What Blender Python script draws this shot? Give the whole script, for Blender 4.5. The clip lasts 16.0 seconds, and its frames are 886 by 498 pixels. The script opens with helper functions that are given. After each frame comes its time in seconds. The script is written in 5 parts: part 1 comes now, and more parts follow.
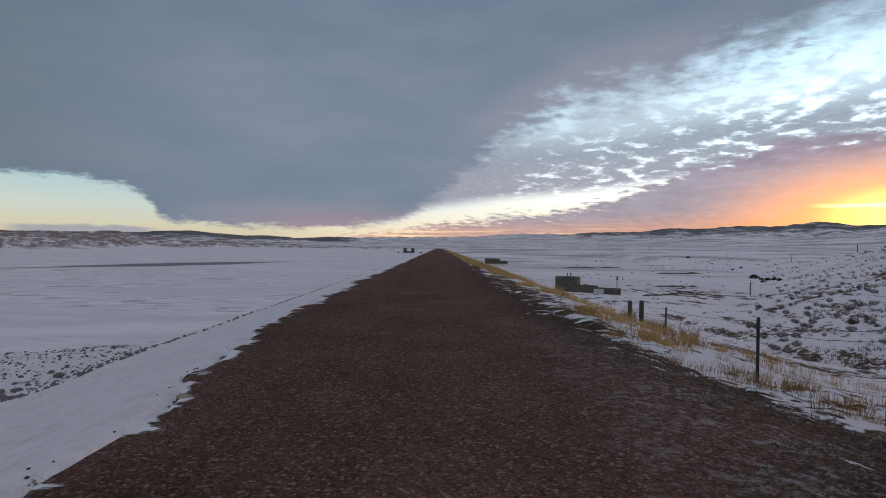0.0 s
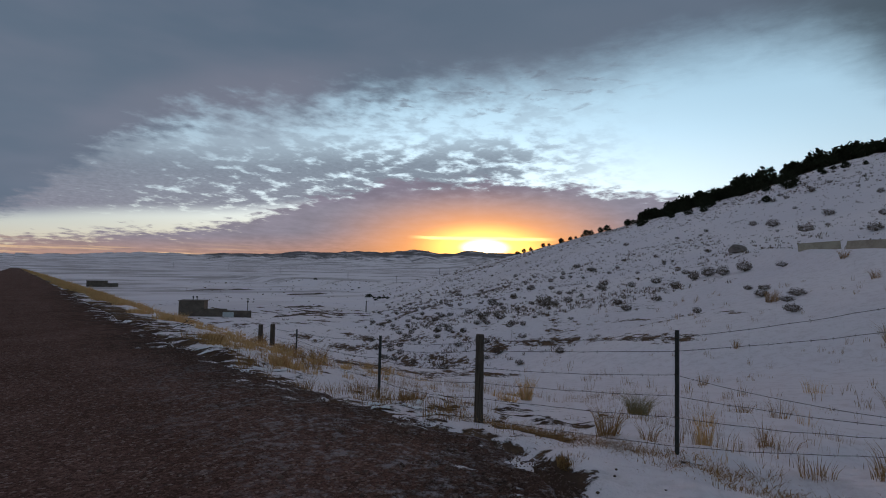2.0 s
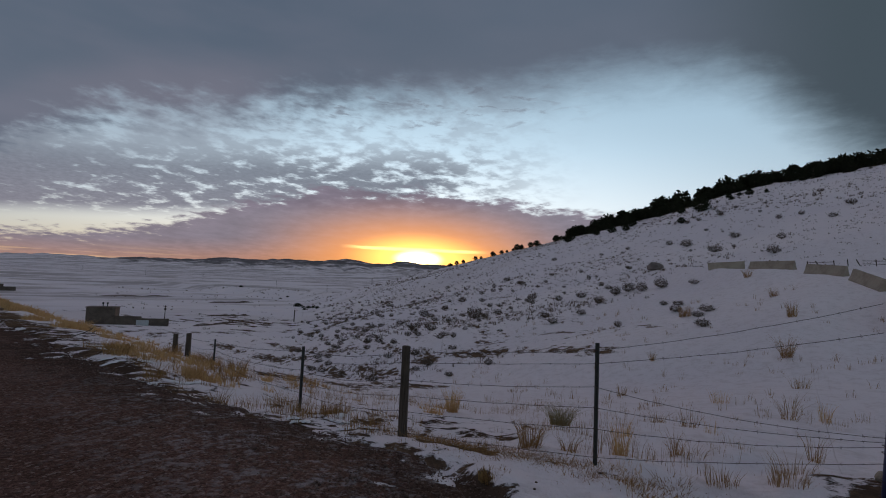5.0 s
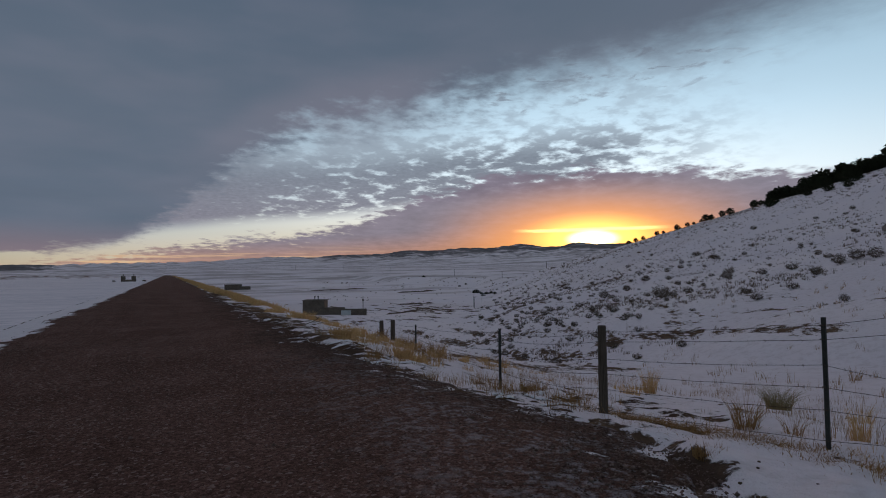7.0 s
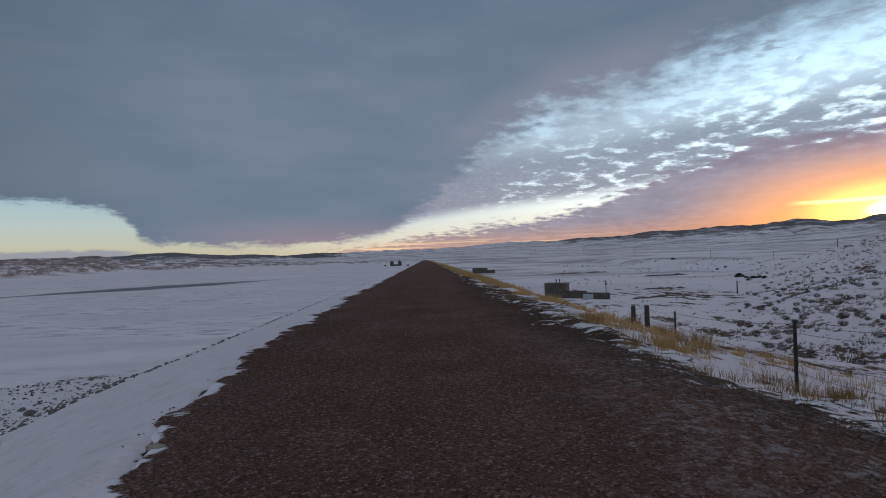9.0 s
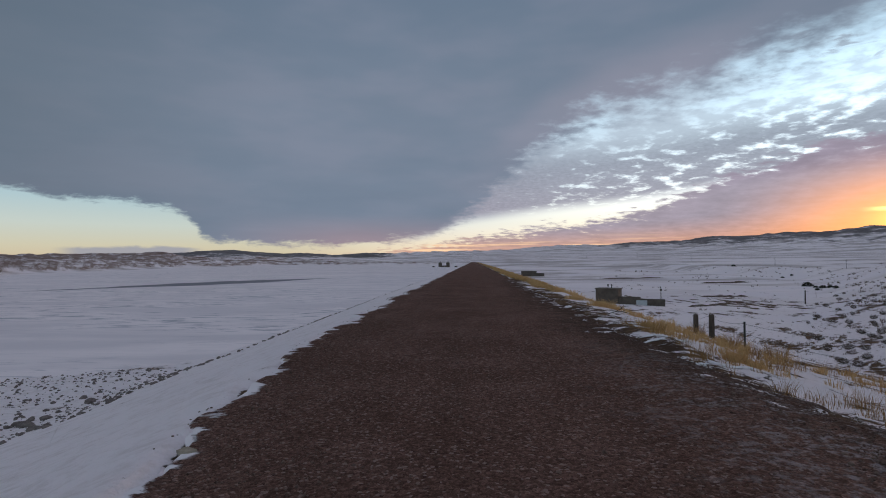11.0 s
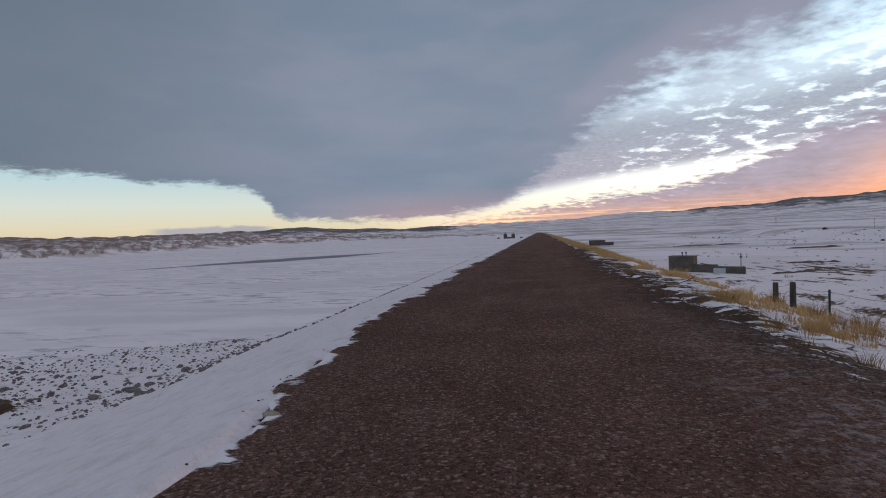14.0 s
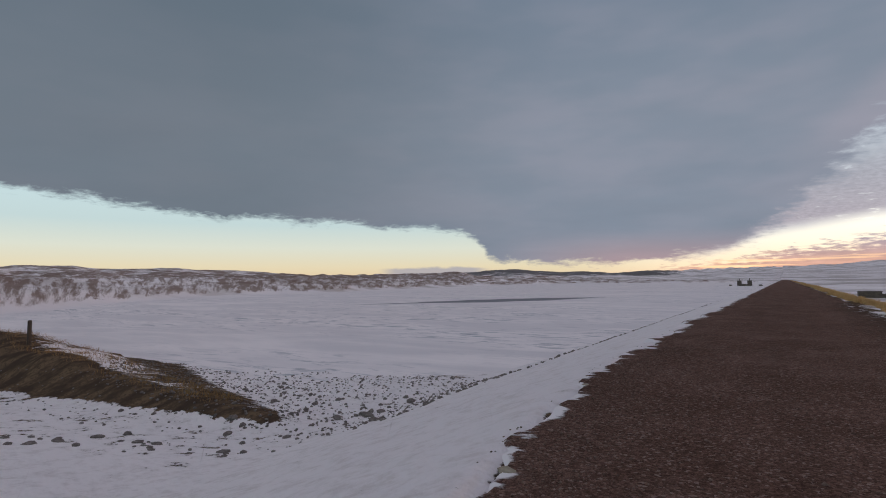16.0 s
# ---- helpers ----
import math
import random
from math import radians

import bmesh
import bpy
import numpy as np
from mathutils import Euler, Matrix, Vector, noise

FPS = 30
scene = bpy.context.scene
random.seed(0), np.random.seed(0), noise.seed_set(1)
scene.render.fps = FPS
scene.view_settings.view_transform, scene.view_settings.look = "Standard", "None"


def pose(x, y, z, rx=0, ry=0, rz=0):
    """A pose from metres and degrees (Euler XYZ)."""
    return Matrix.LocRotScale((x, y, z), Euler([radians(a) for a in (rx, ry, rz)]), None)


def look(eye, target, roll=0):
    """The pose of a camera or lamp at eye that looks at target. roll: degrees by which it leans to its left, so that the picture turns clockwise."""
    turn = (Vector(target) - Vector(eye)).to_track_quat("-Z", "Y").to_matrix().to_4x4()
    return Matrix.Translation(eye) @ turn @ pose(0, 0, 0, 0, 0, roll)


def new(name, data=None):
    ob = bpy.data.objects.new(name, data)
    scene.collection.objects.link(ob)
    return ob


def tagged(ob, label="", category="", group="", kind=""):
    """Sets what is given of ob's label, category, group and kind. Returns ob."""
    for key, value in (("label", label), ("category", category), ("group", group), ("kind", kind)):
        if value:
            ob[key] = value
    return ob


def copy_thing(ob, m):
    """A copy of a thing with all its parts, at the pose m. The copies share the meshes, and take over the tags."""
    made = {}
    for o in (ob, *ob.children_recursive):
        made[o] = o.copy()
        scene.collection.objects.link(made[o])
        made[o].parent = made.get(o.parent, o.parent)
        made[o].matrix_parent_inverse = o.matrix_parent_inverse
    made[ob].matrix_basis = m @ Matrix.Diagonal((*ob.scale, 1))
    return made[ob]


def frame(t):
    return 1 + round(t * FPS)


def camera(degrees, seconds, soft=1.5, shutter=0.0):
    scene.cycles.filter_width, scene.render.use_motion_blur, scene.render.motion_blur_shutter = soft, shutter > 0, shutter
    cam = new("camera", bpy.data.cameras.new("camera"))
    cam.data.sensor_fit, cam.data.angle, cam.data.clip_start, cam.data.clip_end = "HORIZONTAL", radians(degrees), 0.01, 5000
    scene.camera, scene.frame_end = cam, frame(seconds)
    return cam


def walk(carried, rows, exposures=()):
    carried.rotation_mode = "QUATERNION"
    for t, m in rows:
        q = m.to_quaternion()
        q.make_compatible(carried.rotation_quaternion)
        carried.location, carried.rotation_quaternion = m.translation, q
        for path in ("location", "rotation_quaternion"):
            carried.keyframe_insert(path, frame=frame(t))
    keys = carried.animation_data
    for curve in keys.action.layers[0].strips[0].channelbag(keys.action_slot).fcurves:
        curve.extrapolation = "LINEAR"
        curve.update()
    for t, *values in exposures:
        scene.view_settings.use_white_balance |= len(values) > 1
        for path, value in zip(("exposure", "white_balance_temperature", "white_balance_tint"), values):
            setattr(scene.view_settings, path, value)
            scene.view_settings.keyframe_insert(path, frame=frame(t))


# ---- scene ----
cam = camera(80.6, 16.0, soft=1.0)

PATH = [
    (0.0, (-0.062, -0.167, 1.654), (0.019, 9.833, 1.623), 0.95),
    (0.5, (-0.010, -0.148, 1.665), (-0.462, 9.841, 1.745), -0.32),
    (1.0, (-0.041, -0.089, 1.670), (0.482, 9.897, 1.767), 0.65),
    (1.5, (-0.032, 0.318, 1.661), (3.546, 9.647, 2.078), 0.49),
    (2.0, (0.152, 0.469, 1.661), (6.468, 8.205, 2.183), 1.34),
    (2.5, (0.240, 0.529, 1.663), (7.147, 7.684, 2.702), 3.44),
    (3.0, (0.271, 0.508, 1.652), (7.376, 7.508, 2.381), 4.01),
    (3.5, (0.288, 0.464, 1.651), (7.642, 7.201, 2.375), 2.96),
    (6.0, (0.187, 0.523, 1.657), (7.005, 7.794, 2.459), 1.30),
    (6.5, (0.041, 0.495, 1.654), (6.086, 8.435, 2.292), 1.33),
    (7.0, (-0.139, 0.354, 1.651), (4.520, 9.193, 2.071), -0.64),
    (7.5, (-0.297, 0.486, 1.638), (2.803, 9.979, 2.160), -0.26),
    (8.0, (-0.294, 0.462, 1.640), (1.119, 10.361, 1.765), -1.56),
    (10.5, (-0.303, 1.060, 1.623), (-0.483, 11.054, 1.899), -0.96),
    (11.0, (-0.309, 1.103, 1.617), (-0.893, 11.084, 1.849), -0.31),
    (11.5, (-0.306, 1.090, 1.619), (-1.098, 11.057, 1.811), -0.33),
    (12.0, (-0.306, 1.077, 1.628), (-1.230, 11.034, 1.747), -0.37),
    (12.5, (-0.302, 1.064, 1.631), (-1.269, 11.017, 1.707), -0.82),
    (13.0, (-0.283, 1.059, 1.634), (-1.370, 11.000, 1.593), -1.40),
    (13.5, (-0.272, 1.048, 1.642), (-1.451, 10.978, 1.545), -1.01),
    (14.0, (-0.220, 0.948, 1.651), (-2.044, 10.776, 1.374), -1.88),
    (14.5, (-0.192, 0.858, 1.642), (-2.286, 10.636, 1.690), -1.28),
    (15.0, (-0.203, 0.833, 1.643), (-2.507, 10.563, 1.797), -1.37),
    (15.5, (-0.394, 0.948, 1.633), (-3.420, 10.480, 1.654), -0.99),
    (16.0, (-0.655, 1.230, 1.670), (-6.105, 9.591, 2.288), -0.48),
]
# seconds, stops, kelvin, tint: the picture darkens and warms or cools as the sun comes and goes
EXPOSURES = [(0.0, -0.05, 6300, 9), (1.0, -0.12, 6200, 8), (1.5, -0.30, 6050, 7), (2.0, -0.6, 6050, 8), (3.5, -0.78, 6250, 12), (6.0, -0.78, 6300, 13), (6.7, -0.76, 6250, 12),
             (7.5, -0.64, 6080, 9), (8.2, -0.44, 5950, 8), (10.3, -0.18, 6200, 10), (12.0, -0.03, 6370, 11), (14.5, 0.13, 6430, 12), (15.5, 0.13, 6450, 11), (16.0, 0.13, 6850, 13)]
walk(cam, [(t, look(eye, target, roll)) for t, eye, target, roll in PATH], EXPOSURES)

# ---- node helpers ----


class Net:
    """Short writing of node trees: every call returns a socket."""

    def __init__(self, tree):
        self.tree = tree
        tree.nodes.clear()

    def node(self, kind, **props):
        n = self.tree.nodes.new(kind)
        for key, value in props.items():
            setattr(n, key, value)
        return n

    def plug(self, socket, value):
        if isinstance(value, bpy.types.NodeSocket):
            self.tree.links.new(value, socket)
        elif value is not None:
            socket.default_value = value

    def math(self, op, a, b=None, c=None):
        n = self.node("ShaderNodeMath", operation=op)
        for s, v in zip(n.inputs, (a, b, c)):
            self.plug(s, v)
        return n.outputs[0]

    def add(self, a, b): return self.math("ADD", a, b)
    def sub(self, a, b): return self.math("SUBTRACT", a, b)
    def mul(self, a, b): return self.math("MULTIPLY", a, b)
    def mad(self, a, b, c): return self.math("MULTIPLY_ADD", a, b, c)

    def step(self, value, lo, hi, to0=0.0, to1=1.0):
        n = self.node("ShaderNodeMapRange", interpolation_type="SMOOTHSTEP")
        for k, v in enumerate((value, lo, hi, to0, to1)):
            self.plug(n.inputs[k], v)
        return n.outputs[0]

    def mix(self, fac, a, b):
        n = self.node("ShaderNodeMix", data_type="RGBA")
        self.plug(n.inputs[0], fac)
        for s, v in ((n.inputs[6], a), (n.inputs[7], b)):
            self.plug(s, (*v, 1) if isinstance(v, tuple) and len(v) == 3 else v)
        return n.outputs[2]

    def blend(self, kind, fac, a, b):
        s = self.mix(fac, a, b)
        s.node.blend_type = kind
        return s

    def noise(self, vec, scale, detail=4.0, rough=0.55, distort=0.0):
        n = self.node("ShaderNodeTexNoise")
        self.plug(n.inputs["Vector"], vec)
        self.plug(n.inputs["Scale"], scale)
        self.plug(n.inputs["Detail"], detail)
        self.plug(n.inputs["Roughness"], rough)
        self.plug(n.inputs["Distortion"], distort)
        return n.outputs[0]

    def ramp(self, fac, stops):
        n = self.node("ShaderNodeValToRGB")
        el = n.color_ramp.elements
        while len(el) < len(stops):
            el.new(0.5)
        for e, (p, c) in zip(el, stops):
            e.position = p
            e.color = (c, c, c, 1) if isinstance(c, (int, float)) else (*c, 1)
        self.plug(n.inputs[0], fac)
        return n.outputs[0]

    def xyz(self, vec):
        n = self.node("ShaderNodeSeparateXYZ")
        self.plug(n.inputs[0], vec)
        return n.outputs

    def vec(self, x, y, z):
        n = self.node("ShaderNodeCombineXYZ")
        for s, v in zip(n.inputs, (x, y, z)):
            self.plug(s, v)
        return n.outputs[0]


# ---- sky, sun ----
SUN_AZ, SUN_EL = 43.8, 3.2

world = bpy.data.worlds.new("dusk_sky")
scene.world = world
world.use_nodes = True
W = Net(world.node_tree)
dirn = W.node("ShaderNodeTexCoord").outputs["Generated"]
dx, dy, dz = W.xyz(dirn)
az = W.mul(W.math("ARCTAN2", dx, dy), 57.2958)
el = W.mul(W.math("ARCSINE", dz), 57.2958)


def by_azimuth(stops, scale):
    """A height in degrees along the azimuth, between the given stops."""
    p = [((a + 180) / 360, v / scale) for a, v in stops]
    r = W.ramp(W.mad(az, 1 / 360, 0.5), p)
    return W.mul(r, scale)


# cloud plane coordinates
low = W.math("MAXIMUM", dz, 0.0)
inv = W.math("DIVIDE", 1.0, W.add(low, 0.07))
cloud_p = W.vec(W.mul(dx, inv), W.mul(dy, inv), 0.0)
sky_p = W.vec(W.mul(az, 0.1), W.mul(el, 0.3), 0.0)
n_big = W.noise(cloud_p, 0.9, 5, 0.55, 0.3)
n_cell = W.noise(cloud_p, 6.5, 5, 0.6, 0.5)
n_edge = W.noise(sky_p, 2.2, 6, 0.62, 0.4)
n_wide = W.noise(sky_p, 0.7, 3, 0.5, 0.0)

# angle from the sun
ux = W.mul(W.sub(az, SUN_AZ), 0.62)
uy = W.mul(W.sub(el, SUN_EL), 1.75)
far_sun = W.math("SQRT", W.add(W.mul(ux, ux), W.mul(uy, uy)))

# clear sky between the clouds
nishita = W.node("ShaderNodeTexSky", sky_type="NISHITA", sun_disc=False, sun_elevation=radians(SUN_EL), sun_rotation=radians(SUN_AZ), altitude=1800.0)
air = W.ramp(W.mul(el, 1 / 40), [(0.0, (0.84, 0.62, 0.42)), (0.04, (0.86, 0.74, 0.55)), (0.09, (0.78, 0.80, 0.74)), (0.15, (0.60, 0.74, 0.80)), (0.24, (0.62, 0.80, 0.90)), (0.45, (0.66, 0.92, 1.08)), (1.0, (0.34, 0.54, 0.7))])
near_sun = W.step(far_sun, 36.0, 8.0)
air = W.mix(near_sun, air, W.ramp(W.mul(el, 1 / 40), [(0.0, (1.7, 1.0, 0.42)), (0.10, (1.35, 1.18, 0.88)), (0.2, (1.55, 1.68, 1.66)), (0.38, (1.30, 1.66, 1.84)), (1.0, (0.5, 0.76, 0.95))]))
air = W.blend("MULTIPLY", W.step(az, -6.0, -22.0), air, (0.77, 0.82, 0.79))
air = W.blend("ADD", 0.012, air, nishita.outputs[0])

# lower edge of the deck: azimuth, elevation
# behind the viewer the edge is unseen, lifted to brighten the snow
DECK_EDGE = [(-180, 28), (-130, 24), (-77, 8.6), (-67, 7.6), (-60, 6.8), (-50, 6.5), (-40, 5.9), (-31, 5.3), (-29.2, 4.3), (-28.4, 3.0), (-27.6, 2.0), (-16, 1.7), (-6, 2.3), (-4, 2.9), (0, 5.3), (3, 8.0), (8, 11.9),
             (14, 14.3), (25, 16.6), (35, 18.4), (48, 19.8), (55, 20.0), (61, 20.9), (69, 21.2), (75, 20.2), (79, 17.6), (82, 14.5), (90, 7.0), (125, 10.0), (179, 28)]

# high broken cloud
field_lo = by_azimuth([(-180, 3), (-6, 2.8), (-1, 4.6), (8, 5.6), (18, 6.4), (26, 7.6), (60, 9.5), (180, 10)], 30)
inv2 = W.math("DIVIDE", 1.0, W.add(low, 0.15))
flock = W.vec(W.mul(dx, inv2), W.mul(dy, inv2), 0.0)
n_group = W.noise(flock, 3.0, 2, 0.5, 0.3)
n_cell = W.noise(flock, 9.0, 3, 0.5, 0.15)
n_fine = W.noise(flock, 30.0, 4, 0.6, 0.2)
puffs = W.add(W.mad(n_cell, 0.60, W.mul(n_group, 0.20)), W.mul(n_fine, 0.20))
above = W.sub(el, field_lo)
to_deck = W.sub(by_azimuth(DECK_EDGE, 30), el)
here = W.mul(W.step(above, -0.9, 0.7), W.mul(W.step(az, 64.0, 44.0), W.step(az, -9.0, -4.0)))
cover = W.mul(W.step(above, 3.0, 9.5, 0.095, -0.065), W.step(az, 56.0, 34.0))
cover = W.add(cover, W.mul(W.step(to_deck, 7.0, 0.5), W.step(az, 34.0, 10.0, 0.03, 0.09)))
dens = W.mul(W.step(W.add(puffs, cover), 0.42, 0.60), here)
dens = W.mul(dens, W.step(above, 8.0, 3.5, 0.45, 1.0))
streaky = W.noise(W.vec(W.mul(az, 0.30), W.mul(el, 1.1), 2.0), 1.0, 5, 0.6, 0.4)
under = W.mul(W.step(to_deck, 5.5, 0.5), W.mul(W.step(az, 20.0, 32.0), W.step(az, 66.0, 52.0)))
dens = W.math("MAXIMUM", dens, W.mul(W.mul(W.step(streaky, 0.50, 0.66), under), 0.75))
puff_colour = W.mix(dens, W.mix(W.step(el, 4.0, 12.0), (0.60, 0.55, 0.57), (0.56, 0.63, 0.71)), W.blend("MULTIPLY", 0.6, W.mix(W.step(el, 4.0, 13.0), (0.37, 0.35, 0.41), (0.315, 0.36, 0.425)), W.ramp(n_fine, [(0.3, 0.8), (0.7, 1.25)])))
veil = W.mul(W.mul(W.step(to_deck, 6.0, 0.5), here), W.step(az, 38.0, 14.0))
air = W.mix(W.mul(veil, W.step(n_group, 0.25, 0.7, 0.40, 0.95)), air, (0.47, 0.54, 0.62))
sky = W.mix(W.mul(dens, 0.95), air, puff_colour)
cloudlet = W.mul(W.step(W.mad(n_edge, 1.4, el), 2.35, 2.0), W.step(W.math("ABSOLUTE", W.add(az, 34.0)), 6.5, 4.0))
sky = W.mix(W.mul(cloudlet, 0.8), sky, (0.33, 0.34, 0.41))

# low bank, lit from below round the sun
bank_top = by_azimuth([(-180, 0.2), (-30, 0.2), (-10, 0.4), (-2, 1.7), (5, 2.8), (13, 3.6), (18, 4.8), (25, 7.4), (34, 9.9), (46, 10.0), (58, 8.7), (66, 7.9), (90, 6.0), (180, 4.0)], 20)
bumpy = W.mad(n_edge, 2.2, W.mul(W.sub(puffs, 0.5), 5.0))
bank = W.step(W.sub(el, bank_top), W.add(bumpy, -0.2), W.add(bumpy, -1.3))
warm = W.math("POWER", W.step(far_sun, 13.5, 0.0), 1.35)
bank_colour = W.mix(W.step(el, 0.8, W.step(az, 8.0, 40.0, 3.6, 5.8)), W.mix(W.step(az, 0.0, 40.0), (0.66, 0.38, 0.30), (0.88, 0.36, 0.18)), (0.37, 0.315, 0.385))
bank_colour = W.blend("MULTIPLY", 0.7, bank_colour, W.ramp(puffs, [(0.35, 1.15), (0.62, 0.86)]))
bank_colour = W.blend("MULTIPLY", 0.5, bank_colour, W.ramp(n_edge, [(0.3, 0.8), (0.7, 1.2)]))
bank_colour = W.mix(warm, bank_colour, (2.3, 0.82, 0.13))
streak = W.step(W.noise(W.vec(W.mul(az, 0.09), W.mul(el, 2.6), 3.0), 1.0, 5, 0.55), 0.52, 0.64)
streak = W.mul(streak, W.step(el, 3.0, 1.2))
bank_colour = W.mix(W.mul(streak, 0.75), bank_colour, (1.35, 0.88, 0.46))
sky = W.mix(W.mul(W.mul(bank, W.step(az, -16.0, -7.0)), 0.95), sky, bank_colour)

# sun behind thin cloud at the skyline: core and bright bar
bar = W.mul(W.step(W.math("ABSOLUTE", W.add(W.sub(el, 4.2), W.mul(W.sub(n_edge, 0.5), 0.4))), 0.28, 0.06), W.step(W.math("ABSOLUTE", W.sub(az, 43.5)), 8.5, 5.0))
sky = W.blend("ADD", bar, sky, (1.9, 1.2, 0.42))
sky = W.blend("ADD", W.step(far_sun, 5.6, 0.3), sky, (2.8, 1.6, 0.3))
sky = W.blend("ADD", W.step(far_sun, 2.0, 0.2), sky, (9.0, 7.0, 4.0))

# the grey deck overhead
deck_edge = by_azimuth(DECK_EDGE, 30)
soft = by_azimuth([(-180, 0.5), (-10, 0.6), (0, 1.5), (10, 3.0), (50, 4.0), (70, 5.0), (90, 6.0), (180, 2)], 10)
rag = W.add(W.mul(W.sub(n_edge, 0.5), W.mul(W.mad(soft, 1.4, 1.5), W.step(az, 25.0, 8.0, 0.3, 1.0))), W.mul(W.sub(n_big, 0.5), W.mul(soft, 0.8)))
flecks = W.noise(W.vec(W.mul(az, 0.9), W.mul(el, 3.2), 9.0), 1.0, 6, 0.66, 0.3)
rag = W.add(rag, W.mul(W.sub(flecks, 0.5), W.step(az, 20.0, -5.0, 0.8, 1.5)))
rag = W.add(rag, W.mul(W.sub(puffs, 0.5), W.mul(W.step(az, -6.0, 4.0), W.step(az, 50.0, 25.0, 2.0, 10.0))))
deck = W.step(W.sub(W.add(el, rag), deck_edge), W.mul(soft, -0.6), W.mul(soft, 1.0))
deck_colour = W.mix(W.step(n_wide, 0.35, 0.7), (0.196, 0.245, 0.316), (0.236, 0.270, 0.342))
deck_colour = W.mix(W.step(az, -14.0, -58.0, 0.0, 0.75), deck_colour, (0.118, 0.154, 0.189))
deck_colour = W.mix(W.mul(W.step(el, 5.5, 1.2), W.step(az, -30.0, -12.0)), deck_colour, (0.37, 0.28, 0.31))
deck_colour = W.mix(W.mul(W.step(W.math("ABSOLUTE", W.sub(W.sub(el, deck_edge), 3.0)), 4.0, 0.5), W.mul(W.step(az, -4.0, 14.0, 0.0, 0.36), W.step(az, 34.0, 20.0))), deck_colour, (0.41, 0.365, 0.43))
deck_colour = W.mix(W.step(az, 22.0, 50.0, 0.0, 0.6), deck_colour, (0.25, 0.286, 0.352))
deck_colour = W.blend("MULTIPLY", 0.13, deck_colour, W.ramp(n_big, [(0.3, 0.75), (0.7, 1.2)]))
deck_colour = W.blend("MULTIPLY", 1.0, deck_colour, W.mix(W.step(el, 14.0, 32.0), (1.0, 1.0, 1.0), (0.76, 0.83, 0.87)))
# unseen upper deck, brightened and warmed here to add light on the snow
deck_colour = W.blend("MULTIPLY", 1.0, deck_colour, W.mix(W.step(el, 34.0, 75.0), (1.0, 1.0, 1.0), (4.15, 2.6, 2.3)))
deck_colour = W.mix(W.step(az, 64.0, 86.0, 0.0, 0.95), deck_colour, (0.100, 0.138, 0.162))
sky = W.mix(deck, sky, deck_colour)
sky = W.blend("MULTIPLY", 1.0, sky, (1.0, 1.0, 1.005))
back = W.node("ShaderNodeBackground")
W.plug(back.inputs[0], sky)
back.inputs[1].default_value = 1.0
W.plug(W.node("ShaderNodeOutputWorld").inputs[0], back.outputs[0])

lamp = bpy.data.lights.new("sun", "SUN")
lamp.energy, lamp.angle, lamp.color = 0.5, radians(3.0), (1.0, 0.52, 0.22)
sun_dir = Vector((math.sin(radians(SUN_AZ)), math.cos(radians(SUN_AZ)), math.tan(radians(SUN_EL))))
sun = new("sun", lamp)
sun.matrix_world = look((0, 0, 60), Vector((0, 0, 60)) - sun_dir)
tagged(sun, kind="structure")

# ---- materials ----


def material(name):
    m = bpy.data.materials.new(name)
    m.use_nodes = True
    n = Net(m.node_tree)
    bsdf = n.node("ShaderNodeBsdfPrincipled")
    out = n.node("ShaderNodeOutputMaterial")
    n.plug(out.inputs[0], bsdf.outputs[0])
    return m, n, bsdf


def bump(n, bsdf, height, strength, distance):
    b = n.node("ShaderNodeBump")
    n.plug(b.inputs["Strength"], strength)
    n.plug(b.inputs["Distance"], distance)
    n.plug(b.inputs["Height"], height)
    n.plug(bsdf.inputs["Normal"], b.outputs[0])


def place(n):
    return n.node("ShaderNodeNewGeometry").outputs["Position"]


def plain(name, a, b, scale, rough=0.85, metal=0.0, relief=0.3, dist=0.01):
    """Two tones mixed by noise at two scales, with fine relief."""
    m, n, s = material(name)
    p = n.node("ShaderNodeTexCoord").outputs["Object"]
    f = n.mad(n.noise(p, scale, 5, 0.6), 0.7, n.mul(n.noise(p, scale * 6, 3), 0.3))
    n.plug(s.inputs["Base Color"], n.mix(n.step(f, 0.35, 0.65), a, b))
    s.inputs["Roughness"].default_value, s.inputs["Metallic"].default_value = rough, metal
    bump(n, s, n.noise(p, scale * 9, 4, 0.65), relief, dist)
    return m


